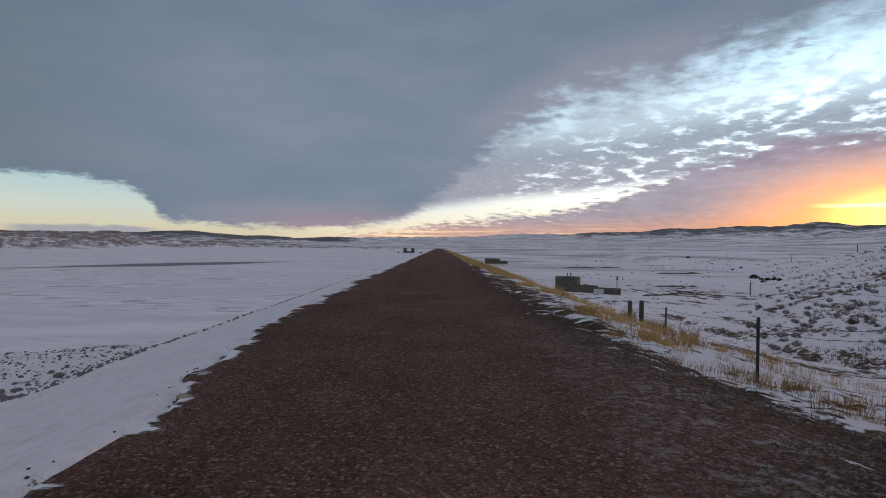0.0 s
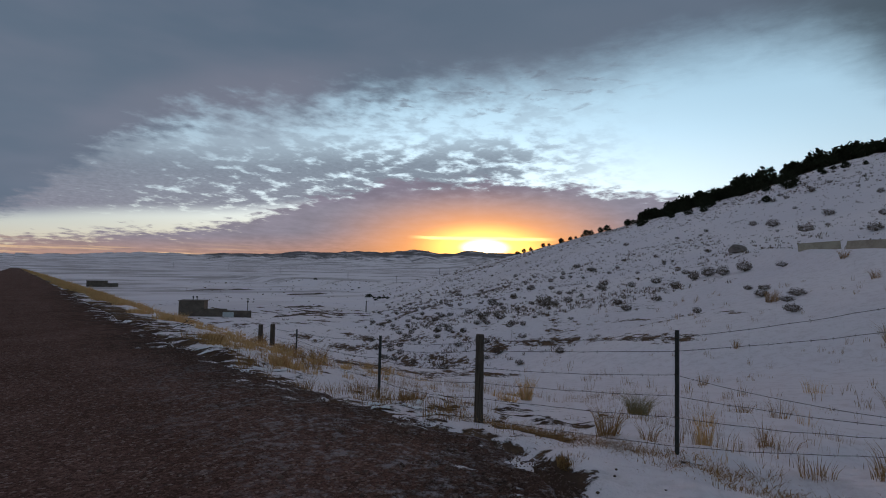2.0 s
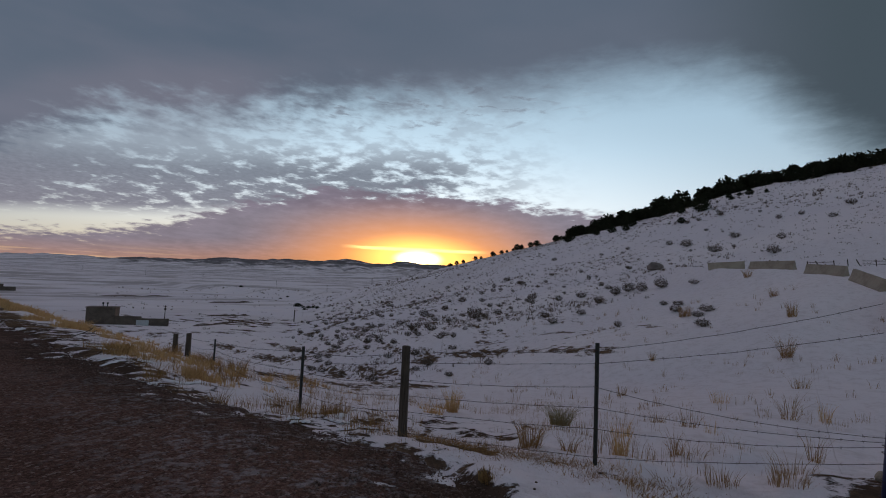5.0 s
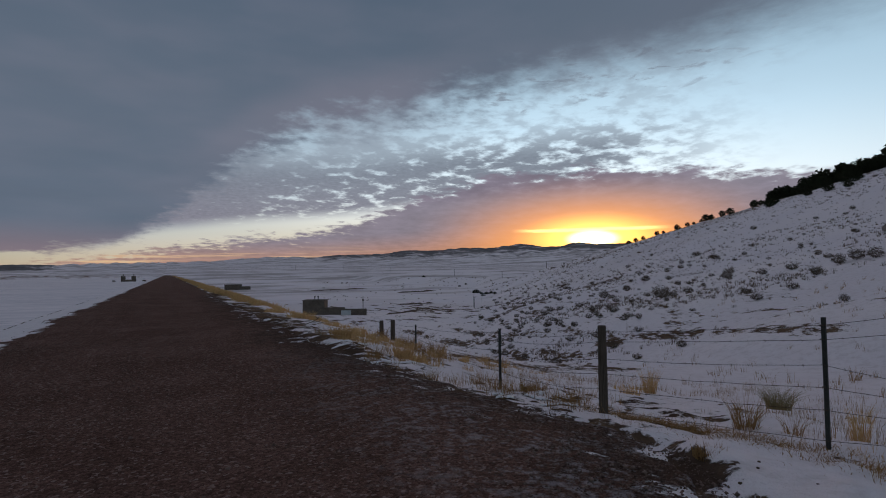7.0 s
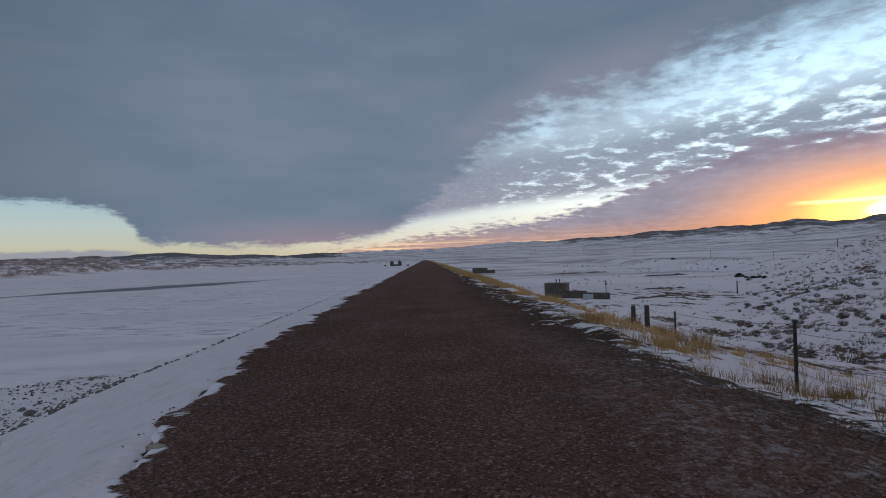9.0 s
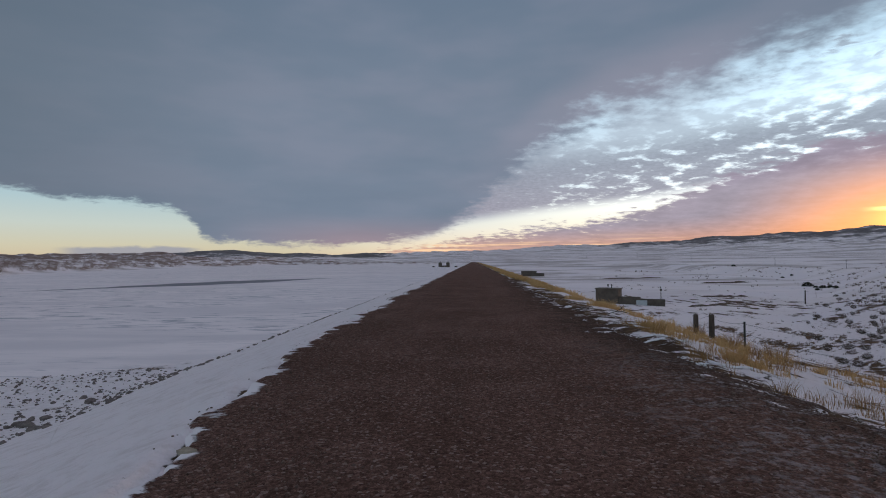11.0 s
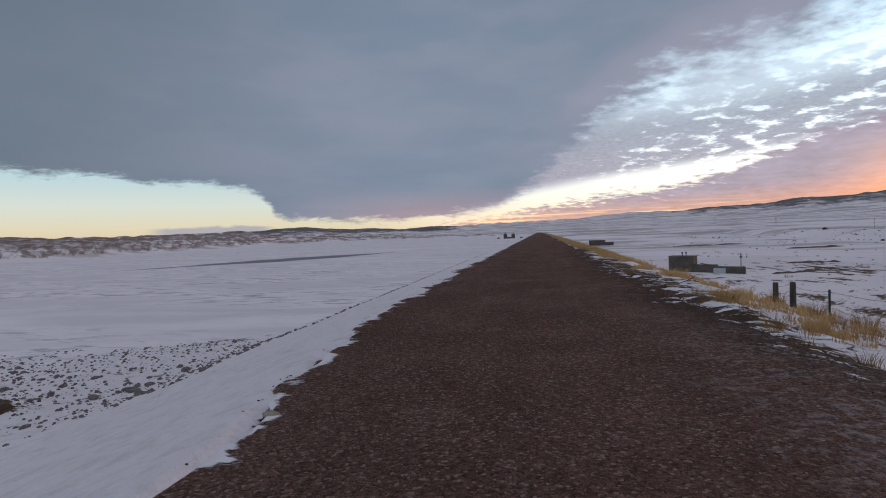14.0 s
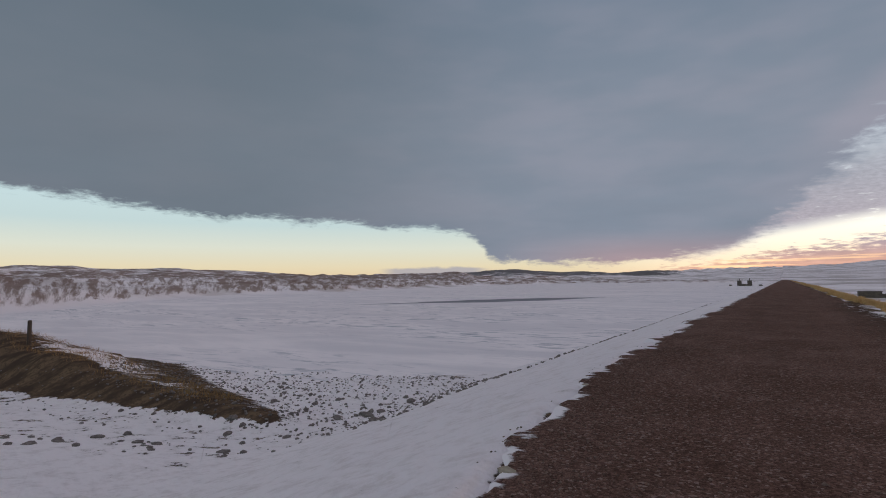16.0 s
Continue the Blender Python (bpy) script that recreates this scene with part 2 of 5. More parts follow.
def ground_material():
    """Snow, thin where wind and sun have bared soil, stubble and brush."""
    m, n, s = material("snowy_ground")
    p = place(n)
    x, y, z = n.xyz(p)
    r = n.math("SQRT", n.add(n.mul(x, x), n.mul(y, y)))
    far = n.step(r, 60.0, 350.0)
    a = n.noise(p, 0.035, 4, 0.55)
    grainwise = n.vec(n.mad(x, 0.135, n.mul(y, 0.21)), n.mad(x, 0.84, n.mul(y, -0.54)), 0.0)
    b = n.noise(grainwise, 0.30, 5, 0.6)
    c = n.noise(n.vec(n.mad(x, 0.25, n.mul(y, 0.4)), n.mad(x, 0.84, n.mul(y, -0.54)), 0.0), 1.7, 5, 0.62)
    d = n.noise(p, 9.0, 4, 0.6)
    iso = n.noise(p, 1.9, 7, 0.66, 0.3)
    close = n.step(r, 30.0, 12.0)
    fineness = n.mad(b, 0.46, n.add(n.mul(c, 0.40), n.mul(d, 0.14)))
    fineness = n.mix(close, fineness, n.mad(iso, 0.8, n.mul(d, 0.2)))
    bare_attr = n.node("ShaderNodeAttribute", attribute_name="bare").outputs["Fac"]
    coarse = n.mad(n.noise(n.vec(n.mul(x, 0.35), n.mul(y, 0.16), 0.0), 1.0, 8, 0.66), 0.6, n.mul(n.noise(p, 0.06, 4, 0.6), 0.4))
    away = n.step(r, 60.0, 150.0)
    patchy = n.add(n.mul(fineness, n.sub(1.0, away)), n.mul(coarse, away))
    bare = n.step(n.add(n.mad(patchy, 2.0, -0.5), bare_attr), 0.83, 0.92)
    # long streaks of stubble over the far plain
    flat = n.vec(n.mul(x, 0.004), n.mul(y, 0.010), 0.0)
    plain_bare = n.step(n.mad(n.noise(flat, 1.0, 9, 0.70), 0.75, n.mul(a, 0.25)), 0.465, 0.56)
    wood_attr = n.node("ShaderNodeAttribute", attribute_name="wood").outputs["Fac"]
    bare = n.math("MAXIMUM", bare, n.mul(n.mul(plain_bare, far), 0.5))
    soil = n.mix(n.step(c, 0.4, 0.62), (0.085, 0.060, 0.046), (0.20, 0.137, 0.088))
    soil = n.mix(n.step(d, 0.45, 0.7), soil, (0.09, 0.066, 0.050))
    snow = n.mix(n.step(a, 0.35, 0.65), (0.88, 0.845, 0.88), (0.95, 0.905, 0.92))
    worn = n.mul(n.step(n.mad(iso, 0.6, n.mul(n.noise(p, 6.0, 5, 0.66), 0.4)), 0.46, 0.64), n.step(r, 160.0, 30.0))
    snow = n.mix(n.mul(worn, 0.40), snow, (0.58, 0.53, 0.52))
    col = n.mix(bare, snow, soil)
    bearing = n.mul(n.math("ARCTAN2", x, y), 57.2958)
    slopes = n.mix(n.step(r, 1500.0, 2300.0), n.noise(n.vec(n.mul(bearing, 1.3), n.mul(r, 0.006), n.mul(z, 0.30)), 1.0, 8, 0.70, 0.3), n.noise(n.vec(n.mul(bearing, 0.6), n.mul(r, 0.0015), n.mul(z, 0.05)), 1.0, 7, 0.68, 0.3))
    wood = n.step(n.add(n.mad(slopes, 1.7, -0.55), n.mul(wood_attr, 0.75)), 0.50, 0.80)
    col = n.mix(n.mul(wood, 0.80), col, n.mix(n.mul(n.step(r, 1500.0, 2600.0), n.step(n.math("DIVIDE", x, n.math("MAXIMUM", y, 1.0)), -0.95, -0.55)), (0.185, 0.112, 0.078), (0.068, 0.068, 0.072)))
    n.plug(s.inputs["Base Color"], col)
    s.inputs["Roughness"].default_value = 1.0
    s.inputs["Specular IOR Level"].default_value = 0.0
    h = n.add(n.mad(iso, 0.42, n.mul(c, 0.12)), n.add(n.mul(d, 0.12), n.mul(n.noise(p, 40.0, 3, 0.6), 0.04)))
    bump(n, s, n.sub(h, n.mul(bare, 0.12)), 1.0, 0.32)
    return m


def lake_material():
    """Snow-covered ice, with faint drifts, their shade as grey dashes in the colour, and a wind-swept dark strip."""
    m, n, s = material("snowy_lake_ice")
    p = place(n)
    x, y, z = n.xyz(p)
    q = n.vec(n.mul(x, 0.05), n.mul(y, 0.14), 0.0)
    drift = n.noise(q, 1.0, 7, 0.62, 0.4)
    wide = n.noise(n.vec(n.mul(x, 0.012), n.mul(y, 0.03), 1.0), 1.0, 4, 0.55)
    col = n.mix(n.step(drift, 0.38, 0.62), (0.80, 0.77, 0.80), (0.96, 0.91, 0.925))
    # short grey dashes: shade of the drifts put into the colour
    ripple = n.noise(n.vec(n.mul(x, 0.30), n.mul(y, 1.0), 2.0), 1.0, 6, 0.68, 0.8)
    grey = n.mul(n.step(n.mad(drift, 0.35, n.mul(ripple, 0.65)), 0.51, 0.62), n.step(wide, 0.36, 0.56))
    col = n.mix(n.mul(grey, 0.8), col, (0.36, 0.39, 0.45))
    # bared strip of ice
    ax, ay = n.add(x, 37.6), n.sub(y, 153.0)
    u = n.add(n.mul(ax, -0.464), n.mul(ay, -0.886))
    v = n.math("ABSOLUTE", n.add(n.mul(ax, 0.886), n.mul(ay, -0.464)))
    wide_u = n.mul(n.step(u, 0.0, 40.0, 0.0, 8.5), n.step(u, 88.0, 40.0))
    strip = n.step(n.sub(n.mad(drift, 7.0, v), wide_u), 3.6, 1.6)
    col = n.mix(n.mul(strip, 0.92), col, (0.16, 0.17, 0.20))
    n.plug(s.inputs["Base Color"], col)
    n.plug(s.inputs["Roughness"], n.mix(strip, (0.95,) * 3, (0.7,) * 3))
    n.plug(s.inputs["Specular IOR Level"], n.mix(strip, (0.02,) * 3, (0.1,) * 3))
    bump(n, s, n.add(drift, n.mul(n.noise(p, 1.5, 4, 0.6), 0.15)), 0.4, 0.25)
    return m


def gravel_material():
    """Packed red-brown gravel with pale chips and a few damp tracks."""
    m, n, s = material("packed_gravel")
    p = place(n)
    x, y, z = n.xyz(p)
    v = n.node("ShaderNodeTexVoronoi")
    n.plug(v.inputs["Vector"], p)
    v.inputs["Scale"].default_value = 38.0
    rnd = n.xyz(v.outputs["Color"])[0]
    wide = n.noise(p, 0.5, 5, 0.6)
    tracks = n.noise(n.vec(n.mul(x, 1.3), n.mul(y, 0.06), 0.0), 1.0, 4, 0.6)
    fine = n.noise(p, 14.0, 4, 0.65)
    v2 = n.node("ShaderNodeTexVoronoi")
    n.plug(v2.inputs["Vector"], p)
    v2.inputs["Scale"].default_value = 85.0
    rnd2 = n.xyz(v2.outputs["Color"])[1]
    col = n.mix(n.step(wide, 0.35, 0.68), (0.140, 0.081, 0.064), (0.192, 0.115, 0.094))
    col = n.mix(n.step(tracks, 0.5, 0.7, 0.0, 0.45), col, (0.105, 0.061, 0.047))
    col = n.blend("MULTIPLY", 1.0, col, n.ramp(rnd, [(0.0, 0.55), (0.5, 0.95), (1.0, 1.4)]))
    col = n.blend("MULTIPLY", 0.65, col, n.ramp(rnd2, [(0.0, 0.6), (0.6, 0.95), (1.0, 1.6)]))
    col = n.mix(n.step(rnd, 0.88, 0.97, 0.0, 0.7), col, (0.34, 0.26, 0.235))
    # dark soil and snow left along the edges
    at_left = n.node("ShaderNodeAttribute", attribute_name="edge_left").outputs["Fac"]
    at_right = n.node("ShaderNodeAttribute", attribute_name="edge_right").outputs["Fac"]
    mottle = n.noise(p, 2.6, 7, 0.68)
    col = n.mix(n.mul(n.step(n.mad(at_right, 0.35, mottle), 0.55, 0.8), 0.7), col, (0.060, 0.042, 0.033))
    tongues = n.noise(n.vec(n.mul(x, 0.7), n.mul(y, 1.7), 0.0), 1.5, 7, 0.66, 0.5)
    left_snow = n.step(n.mad(at_left, 0.40, tongues), 0.76, 0.82)
    right_snow = n.step(n.mad(at_right, 0.27, n.noise(p, 1.7, 8, 0.66, 0.4)), 0.775, 0.82)
    snow = n.math("MAXIMUM", n.mul(left_snow, n.step(at_left, 0.0, 0.15)), n.mul(right_snow, n.step(at_right, 0.0, 0.15)))
    col = n.mix(snow, col, (0.86, 0.84, 0.87))
    # frost and pale grit over the right-hand shoulder
    shoulder = n.mul(n.step(x, 0.6, 3.0), n.step(y, 13.0, 7.0))
    frost = n.mul(n.step(n.mad(n.noise(p, 8.0, 6, 0.72), 0.7, n.mul(n.noise(p, 1.3, 3, 0.6), 0.3)), 0.49, 0.61), shoulder)
    col = n.mix(n.mul(frost, 0.65), col, (0.46, 0.43, 0.45))
    n.plug(s.inputs["Base Color"], col)
    s.inputs["Roughness"].default_value = 1.0
    s.inputs["Specular IOR Level"].default_value = 0.05
    grit = n.add(n.mul(v.outputs["Distance"], -0.8), n.mad(v2.outputs["Distance"], -0.4, n.mul(fine, 0.5)))
    bump(n, s, n.add(n.mul(grit, n.sub(1.0, snow)), n.mul(snow, 0.6)), 1.0, 0.030)
    return m


def leafy(name, a, b, rough=0.9):
    """A tone for each clump or blade, between two colours."""
    m, n, s = material(name)
    f = n.node("ShaderNodeNewGeometry").outputs["Random Per Island"]
    shade = n.noise(place(n), 23.0, 2, 0.5)
    n.plug(s.inputs["Base Color"], n.mix(n.mad(f, 0.6, n.step(shade, 0.3, 0.7, 0.0, 0.4)), a, b))
    s.inputs["Roughness"].default_value = rough
    s.inputs["Specular IOR Level"].default_value = 0.1
    return m


def wood_material(name, a, b):
    m, n, s = material(name)
    p = n.node("ShaderNodeTexCoord").outputs["Object"]
    x, y, z = n.xyz(p)
    q = n.vec(n.mul(x, 60.0), n.mul(y, 60.0), n.mul(z, 3.0))
    g = n.noise(q, 1.0, 5, 0.65)
    n.plug(s.inputs["Base Color"], n.mix(n.step(g, 0.35, 0.65), a, b))
    s.inputs["Roughness"].default_value = 0.9
    bump(n, s, g, 0.6, 0.008)
    return m


M_GROUND, M_LAKE, M_GRAVEL = ground_material(), lake_material(), gravel_material()
M_OLIVE = leafy("olive_twig", (0.16, 0.135, 0.07), (0.40, 0.34, 0.18))
M_STONE = leafy("gravel_stone", (0.055, 0.035, 0.028), (0.29, 0.21, 0.18))
M_ROCK = plain("riprap_rock", (0.12, 0.10, 0.095), (0.26, 0.22, 0.20), 2.5, 0.9, 0, 0.7, 0.03)
M_SNOW = plain("snow", (0.78, 0.79, 0.84), (0.86, 0.86, 0.88), 1.5, 0.6, 0, 0.3, 0.03)
M_STRAW = leafy("dry_straw_grass", (0.46, 0.275, 0.12), (0.78, 0.53, 0.26))
M_STRAW_DARK = leafy("dull_dry_grass", (0.20, 0.11, 0.05), (0.50, 0.31, 0.135))
M_SAGE = leafy("sagebrush_leaf", (0.060, 0.047, 0.037), (0.175, 0.135, 0.10))
M_BRUSH = leafy("brown_brush", (0.085, 0.062, 0.045), (0.24, 0.17, 0.115))
M_JUNIPER = leafy("juniper_leaf", (0.018, 0.022, 0.013), (0.045, 0.050, 0.028))
M_BARK = wood_material("bark", (0.05, 0.04, 0.03), (0.12, 0.095, 0.07))
M_POST = wood_material("weathered_post_wood", (0.045, 0.032, 0.025), (0.108, 0.081, 0.063))
M_STEEL = plain("dark_painted_steel", (0.030, 0.034, 0.033), (0.055, 0.055, 0.05), 8, 0.6, 0.4, 0.2, 0.002)
M_WIRE = plain("rusty_wire", (0.06, 0.05, 0.045), (0.12, 0.085, 0.06), 20, 0.7, 0.5, 0.1, 0.001)
M_BLUE = plain("blue_paint", (0.016, 0.028, 0.115), (0.024, 0.042, 0.15), 6, 0.5, 0.0, 0.1, 0.002)
M_CONC = plain("weathered_concrete", (0.29, 0.245, 0.195), (0.42, 0.36, 0.285), 1.2, 0.9, 0, 0.3, 0.01)
M_CONC_DARK = plain("damp_concrete", (0.085, 0.066, 0.052), (0.150, 0.120, 0.096), 0.8, 0.9, 0, 0.3, 0.02)
M_SOIL = plain("bare_soil", (0.065, 0.045, 0.032), (0.14, 0.095, 0.06), 1.3, 0.95, 0, 0.8, 0.05)
M_PALE = plain("pale_panel", (0.45, 0.48, 0.50), (0.55, 0.57, 0.58), 3, 0.6, 0.2, 0.1, 0.003)

# ---- land form ----


def hash2(i, j, seed):
    h = (i * 374761393 + j * 668265263 + seed * 144665 + 974711) & 0xFFFFFFFF
    h = ((h ^ (h >> 13)) * 1274126177) & 0xFFFFFFFF
    return ((h ^ (h >> 16)) & 0xFFFF) / 65535.0


def vnoise(x, y, seed=0):
    """Value noise in -1..1, on arrays."""
    xi, yi = np.floor(x).astype(np.int64), np.floor(y).astype(np.int64)
    u, v = x - xi, y - yi
    u, v = u * u * (3 - 2 * u), v * v * (3 - 2 * v)
    a, b = hash2(xi, yi, seed), hash2(xi + 1, yi, seed)
    c, d = hash2(xi, yi + 1, seed), hash2(xi + 1, yi + 1, seed)
    return 2 * (a + (b - a) * u + (c - a) * v + (a - b - c + d) * u * v) - 1


def fbm(x, y, seed=0, octaves=4):
    out, amp = 0.0, 0.5
    for k in range(octaves):
        out = out + amp * vnoise(x * 2**k, y * 2**k, seed + k)
        amp *= 0.5
    return out


def smax(a, b, k):
    h = np.clip(0.5 + 0.5 * (a - b) / k, 0, 1)
    return b + (a - b) * h + k * h * (1 - h)


def smooth(v, lo, hi):
    t = np.clip((v - lo) / (hi - lo), 0, 1)
    return t * t * (3 - 2 * t)


LAKE_Z, DAM_END = -3.0, 700.0
# skyline of the far hills: azimuth and elevation in degrees
FAR_AZ = [-180, -80, -68, -60, -50, -44, -39, -34, -26, -20, -15, -10, -5, 0, 5, 10, 14, 17.5, 20, 25, 31, 35, 39, 42, 45, 49, 60, 180]
FAR_EL = [1.0, 1.4, 1.5, 1.4, 0.9, 0.55, 0.6, 0.8, 1.15, 0.85, 0.75, 0.92, 0.95, 0.95, 1.25, 1.6, 1.55, 1.8, 1.9, 2.15, 2.4, 2.45, 2.7, 2.72, 2.6, 2.5, 1.8, 1.0]


def crest_left(y):
    return np.interp(y, [-9, 3.2, 4.3, 5.0, 5.8, 7.8, 8.6, 10.6, 13.4, 18.7, 28, 40], [-2.75, -2.8, -2.8, -2.9, -3.1, -3.4, -3.4, -3.62, -3.68, -3.78, -3.78, -3.8])


def crest_right(y):
    return np.interp(y, [-9, 1, 2.2, 3, 4.2, 4.8, 5.7, 6.5, 9.3, 11.5, 15, 20], [2.6, 2.8, 3.25, 3.7, 4.4, 4.4, 4.05, 3.8, 3.55, 3.4, 3.2, 3.0])



def earth_bank(x, y):
    """Bank beside the near shore: a cut face to the south and a long grassy back. Gives the run along it, its height and the side."""
    along = np.clip(((x + 13.3) * -26.0 + (y - 12.4) * -2.2) / (26.0**2 + 2.2**2), 0, 1.9)
    side = y - (12.4 - 1.0 * along)
    off = np.hypot(x + 13.3 + 26.0 * along, side)
    wide = np.where(side < 0, 0.5 + 1.5 * along, 0.8 + 6.5 * along)
    tall = 0.25 * smooth(along, 0.0, 0.05) + 2.3 * smooth(along, -0.1, 1.3)
    return along, tall * np.exp(-((off / wide) ** 2)) * (1 + 0.22 * fbm(x / 2.2, y / 2.2, 17)), side / wide


def land(x, y):
    """Height of the ground, in metres."""
    x, y = np.asarray(x, float), np.asarray(y, float)
    r = np.hypot(x, y) + 1e-6
    az = np.degrees(np.arctan2(x, y))
    # embankment
    out_l = np.maximum(crest_left(y) - x, 0)
    up = -out_l / 3.0
    steep = 0.09 + 0.18 * smooth(y, 1, 17) + 0.10 * smooth(y, 18, 40)
    out_r = np.maximum(x - 2.9 - 1.5 * smooth(y, 9, 16), 0)
    verge = 0.07 * np.clip(x - 2.9, 0, 1.5) * smooth(y, 9, 16)
    flat = 0.75 * (1 - smooth(y, 14, 34))
    down = -steep * (np.minimum(out_r, 9) + np.maximum(out_r - 9, 0) * (1 - flat)) - verge
    dam = np.where(x < 0, up, down)
    dam = dam - 40 * smooth(y, DAM_END, DAM_END + 60)
    # abutment behind the viewer
    back = -0.02 * np.abs(x) - 2.2 * smooth(y, -6, 13) - 9 * smooth(y, 11, 60) - 0.05 * np.maximum(-x - 30, 0)
    right_back = -0.03 * x - 14 * smooth(y, -2, 30)
    back = np.where(x < 0, back, right_back) - 0.35
    # hillside that falls away along the valley
    ridge = 37 - 0.158 * y
    crest = np.interp(y, [-60, 4.5, 13, 24, 36, 48, 67, 79, 92, 104, 116, 129, 145, 161, 260], [45, 42.3, 41.1, 40, 39, 36.7, 31.6, 29.8, 26.9, 24.6, 22.2, 20.4, 17.6, 14.5, -3])
    ridge = ridge + (crest - ridge) * smooth(x, 85, 180)
    hill = ridge - 0.245 * np.maximum(185 - x, 0) - 0.10 * np.maximum(x - 185, 0)
    hill = hill + 1.3 * np.exp(-(((x - 30) / 18) ** 2) - ((y - 6) / 24) ** 2)
    hill = hill + 1.2 * np.exp(-(((x - 56) / 24) ** 2) - ((y - 8) / 15) ** 2)
    hill = np.minimum(hill, 50 + 0 * x)
    lane = np.interp(x, [30, 34, 38.5, 43.4, 46.3, 51, 57, 61, 70], [1.9, 1.8, 2.05, 2.9, 4.8, 8.2, 13.5, 17.0, 24.0])
    grade = np.interp(x, [26, 34.5, 38.5, 42.2, 46, 49, 52, 56, 61, 70], [-1.6, 0.5, 1.2, 2.5, 3.7, 4.2, 4.7, 5.15, 5.55, 6.0])
    beside = lane - y
    on_lane = smooth(beside, -5.5, -0.4) * (1 - smooth(beside, 20.0, 32.0)) * smooth(x, 26, 33) * (1 - smooth(x, 67, 80))
    hill = hill + (grade - hill) * on_lane
    hill = hill + 0.8 * fbm(x / 22, y / 22, 3) + 0.25 * fbm(x / 5, y / 5, 13)
    # valley floor and lake bed
    valley = -8.6 + 0.9 * fbm(x / 60, y / 60, 5) + 9.0 * smooth(r, 250, 1300) + 0.012 * np.maximum(r - 500, 0)
    shore = np.interp(y, [-200, 33, 74, 124, 183, 234, 445, 800, 1500], [-90, -108, -150, -176, -182, -203, -253, -310, -350])
    inland = shore - x + 10 * fbm(x / 40, y / 40, 9)
    west = -3.0 + 2.4 * smooth(inland, 0, 22) + 0.028 * np.clip(inland, -60, 90) + 4.4 * smooth(inland, 20, 150) * (0.7 + 0.6 * fbm(x / 70, y / 70, 21)) + 0.004 * np.maximum(inland - 150, 0)
    bed = smax(west, -6.0 + 5.5 * smooth(y, 700, 1000), 0.6)
    low = np.where(x < -6, bed, valley)
    bank = earth_bank(x, y)[1]
    z = smax(smax(dam, back, 0.6), smax(low, hill, 1.2), 0.8)
    beach = (x + 13.6) * 0.594 - (y - 23.3) * 0.804
    shelf = -3.0 + 0.022 * np.clip(beach, -8, 14) + 0.05 * fbm(x / 1.3, y / 1.3, 19)
    z = np.where((x < -8) & (beach > -6) & (y < 40) & (y > 2), smax(z, shelf, 0.12), z)
    z = z + bank
    # distant hills
    crown = np.tan(np.radians(np.interp(az, FAR_AZ, FAR_EL))) * 3900 + 1.65
    peaks = np.exp(-(((az + 4) / 7) ** 2))
    crown = crown + 11 * peaks * (1 - 2 * np.abs(vnoise(az / 1.3 + r / 700, r / 400, 35))) + 4 * peaks * vnoise(az / 0.5, r / 200, 37)
    rise = smooth(r, 1700, 3900) ** 1.6
    rough_hill = 1 + 0.24 * fbm(az / 3.0, r / 700, 31, 6) * smooth(r, 1500, 2500)
    z = z * (1 - smooth(r, 2200, 3800)) + np.maximum(crown, 0) * rise * rough_hill * (1 - 0.35 * smooth(r, 4000, 4600))
    # mid-distance low hills over the far shore
    mid = smooth(r, 700, 1200) * (1 - smooth(r, 1200, 1900)) * smooth(-az, -2, 30)
    z = z + mid * (7 + 14 * fbm(az / 4, r / 200, 41, 5) + smooth(-az, 24, 34) * (3 + 9 * fbm(az / 4.5, r / 300, 43, 5)))
    # drifts
    rough = 0.05 * fbm(x / 1.1, y / 1.1, 51) + 0.10 * fbm(x / 4, y / 4, 57)
    on_road = smooth(x, crest_left(y) - 0.15, crest_left(y) + 0.3) * (1 - smooth(x, crest_right(y) - 0.35, crest_right(y) + 0.2)) * (y < DAM_END)
    lumps = 0.16 * np.maximum(fbm(x / 0.9, y / 0.9, 81, 3), -0.1) * smooth(x, 3.4, 4.2) * (1 - smooth(x, 9, 14)) * smooth(y, -3, 0) * (1 - smooth(y, 12, 20))
    lip = 0.11 * smooth(x - crest_right(y), 0.02, 0.3) * smooth(y, 0.4, 1.6) * (1 - smooth(y, 3.7, 4.4)) * (1 - smooth(x, 5.6, 8.0)) * (1 + 0.8 * fbm(x / 0.6, y / 0.6, 87, 2))
    lumps = lumps + lip
    z = z + 0.32 * np.exp(-(((x - 7.0) / 1.3) ** 2) - ((y - 0.9) / 0.9) ** 2)
    return z + (rough + lumps) * (1 - on_road) - 0.075 * on_road


def height(x, y):
    return float(land(x, y))


# ---- mesh helpers ----


def mesh_from(name, verts, faces, mat, smooth_faces=False):
    me = bpy.data.meshes.new(name)
    me.from_pydata([tuple(v) for v in verts], [], [tuple(f) for f in faces])
    me.materials.append(mat)
    if smooth_faces:
        me.polygons.foreach_set("use_smooth", [True] * len(me.polygons))
    me.update()
    return me


def part(name, bm, mat, parent=None, label="", smooth_faces=False):
    """Link a bmesh as one mesh object under a thing or part."""
    me = bpy.data.meshes.new(name)
    bm.to_mesh(me)
    bm.free()
    me.materials.append(mat)
    if smooth_faces:
        me.polygons.foreach_set("use_smooth", [True] * len(me.polygons))
    ob = new(name, me)
    ob.parent = parent
    return tagged(ob, label)


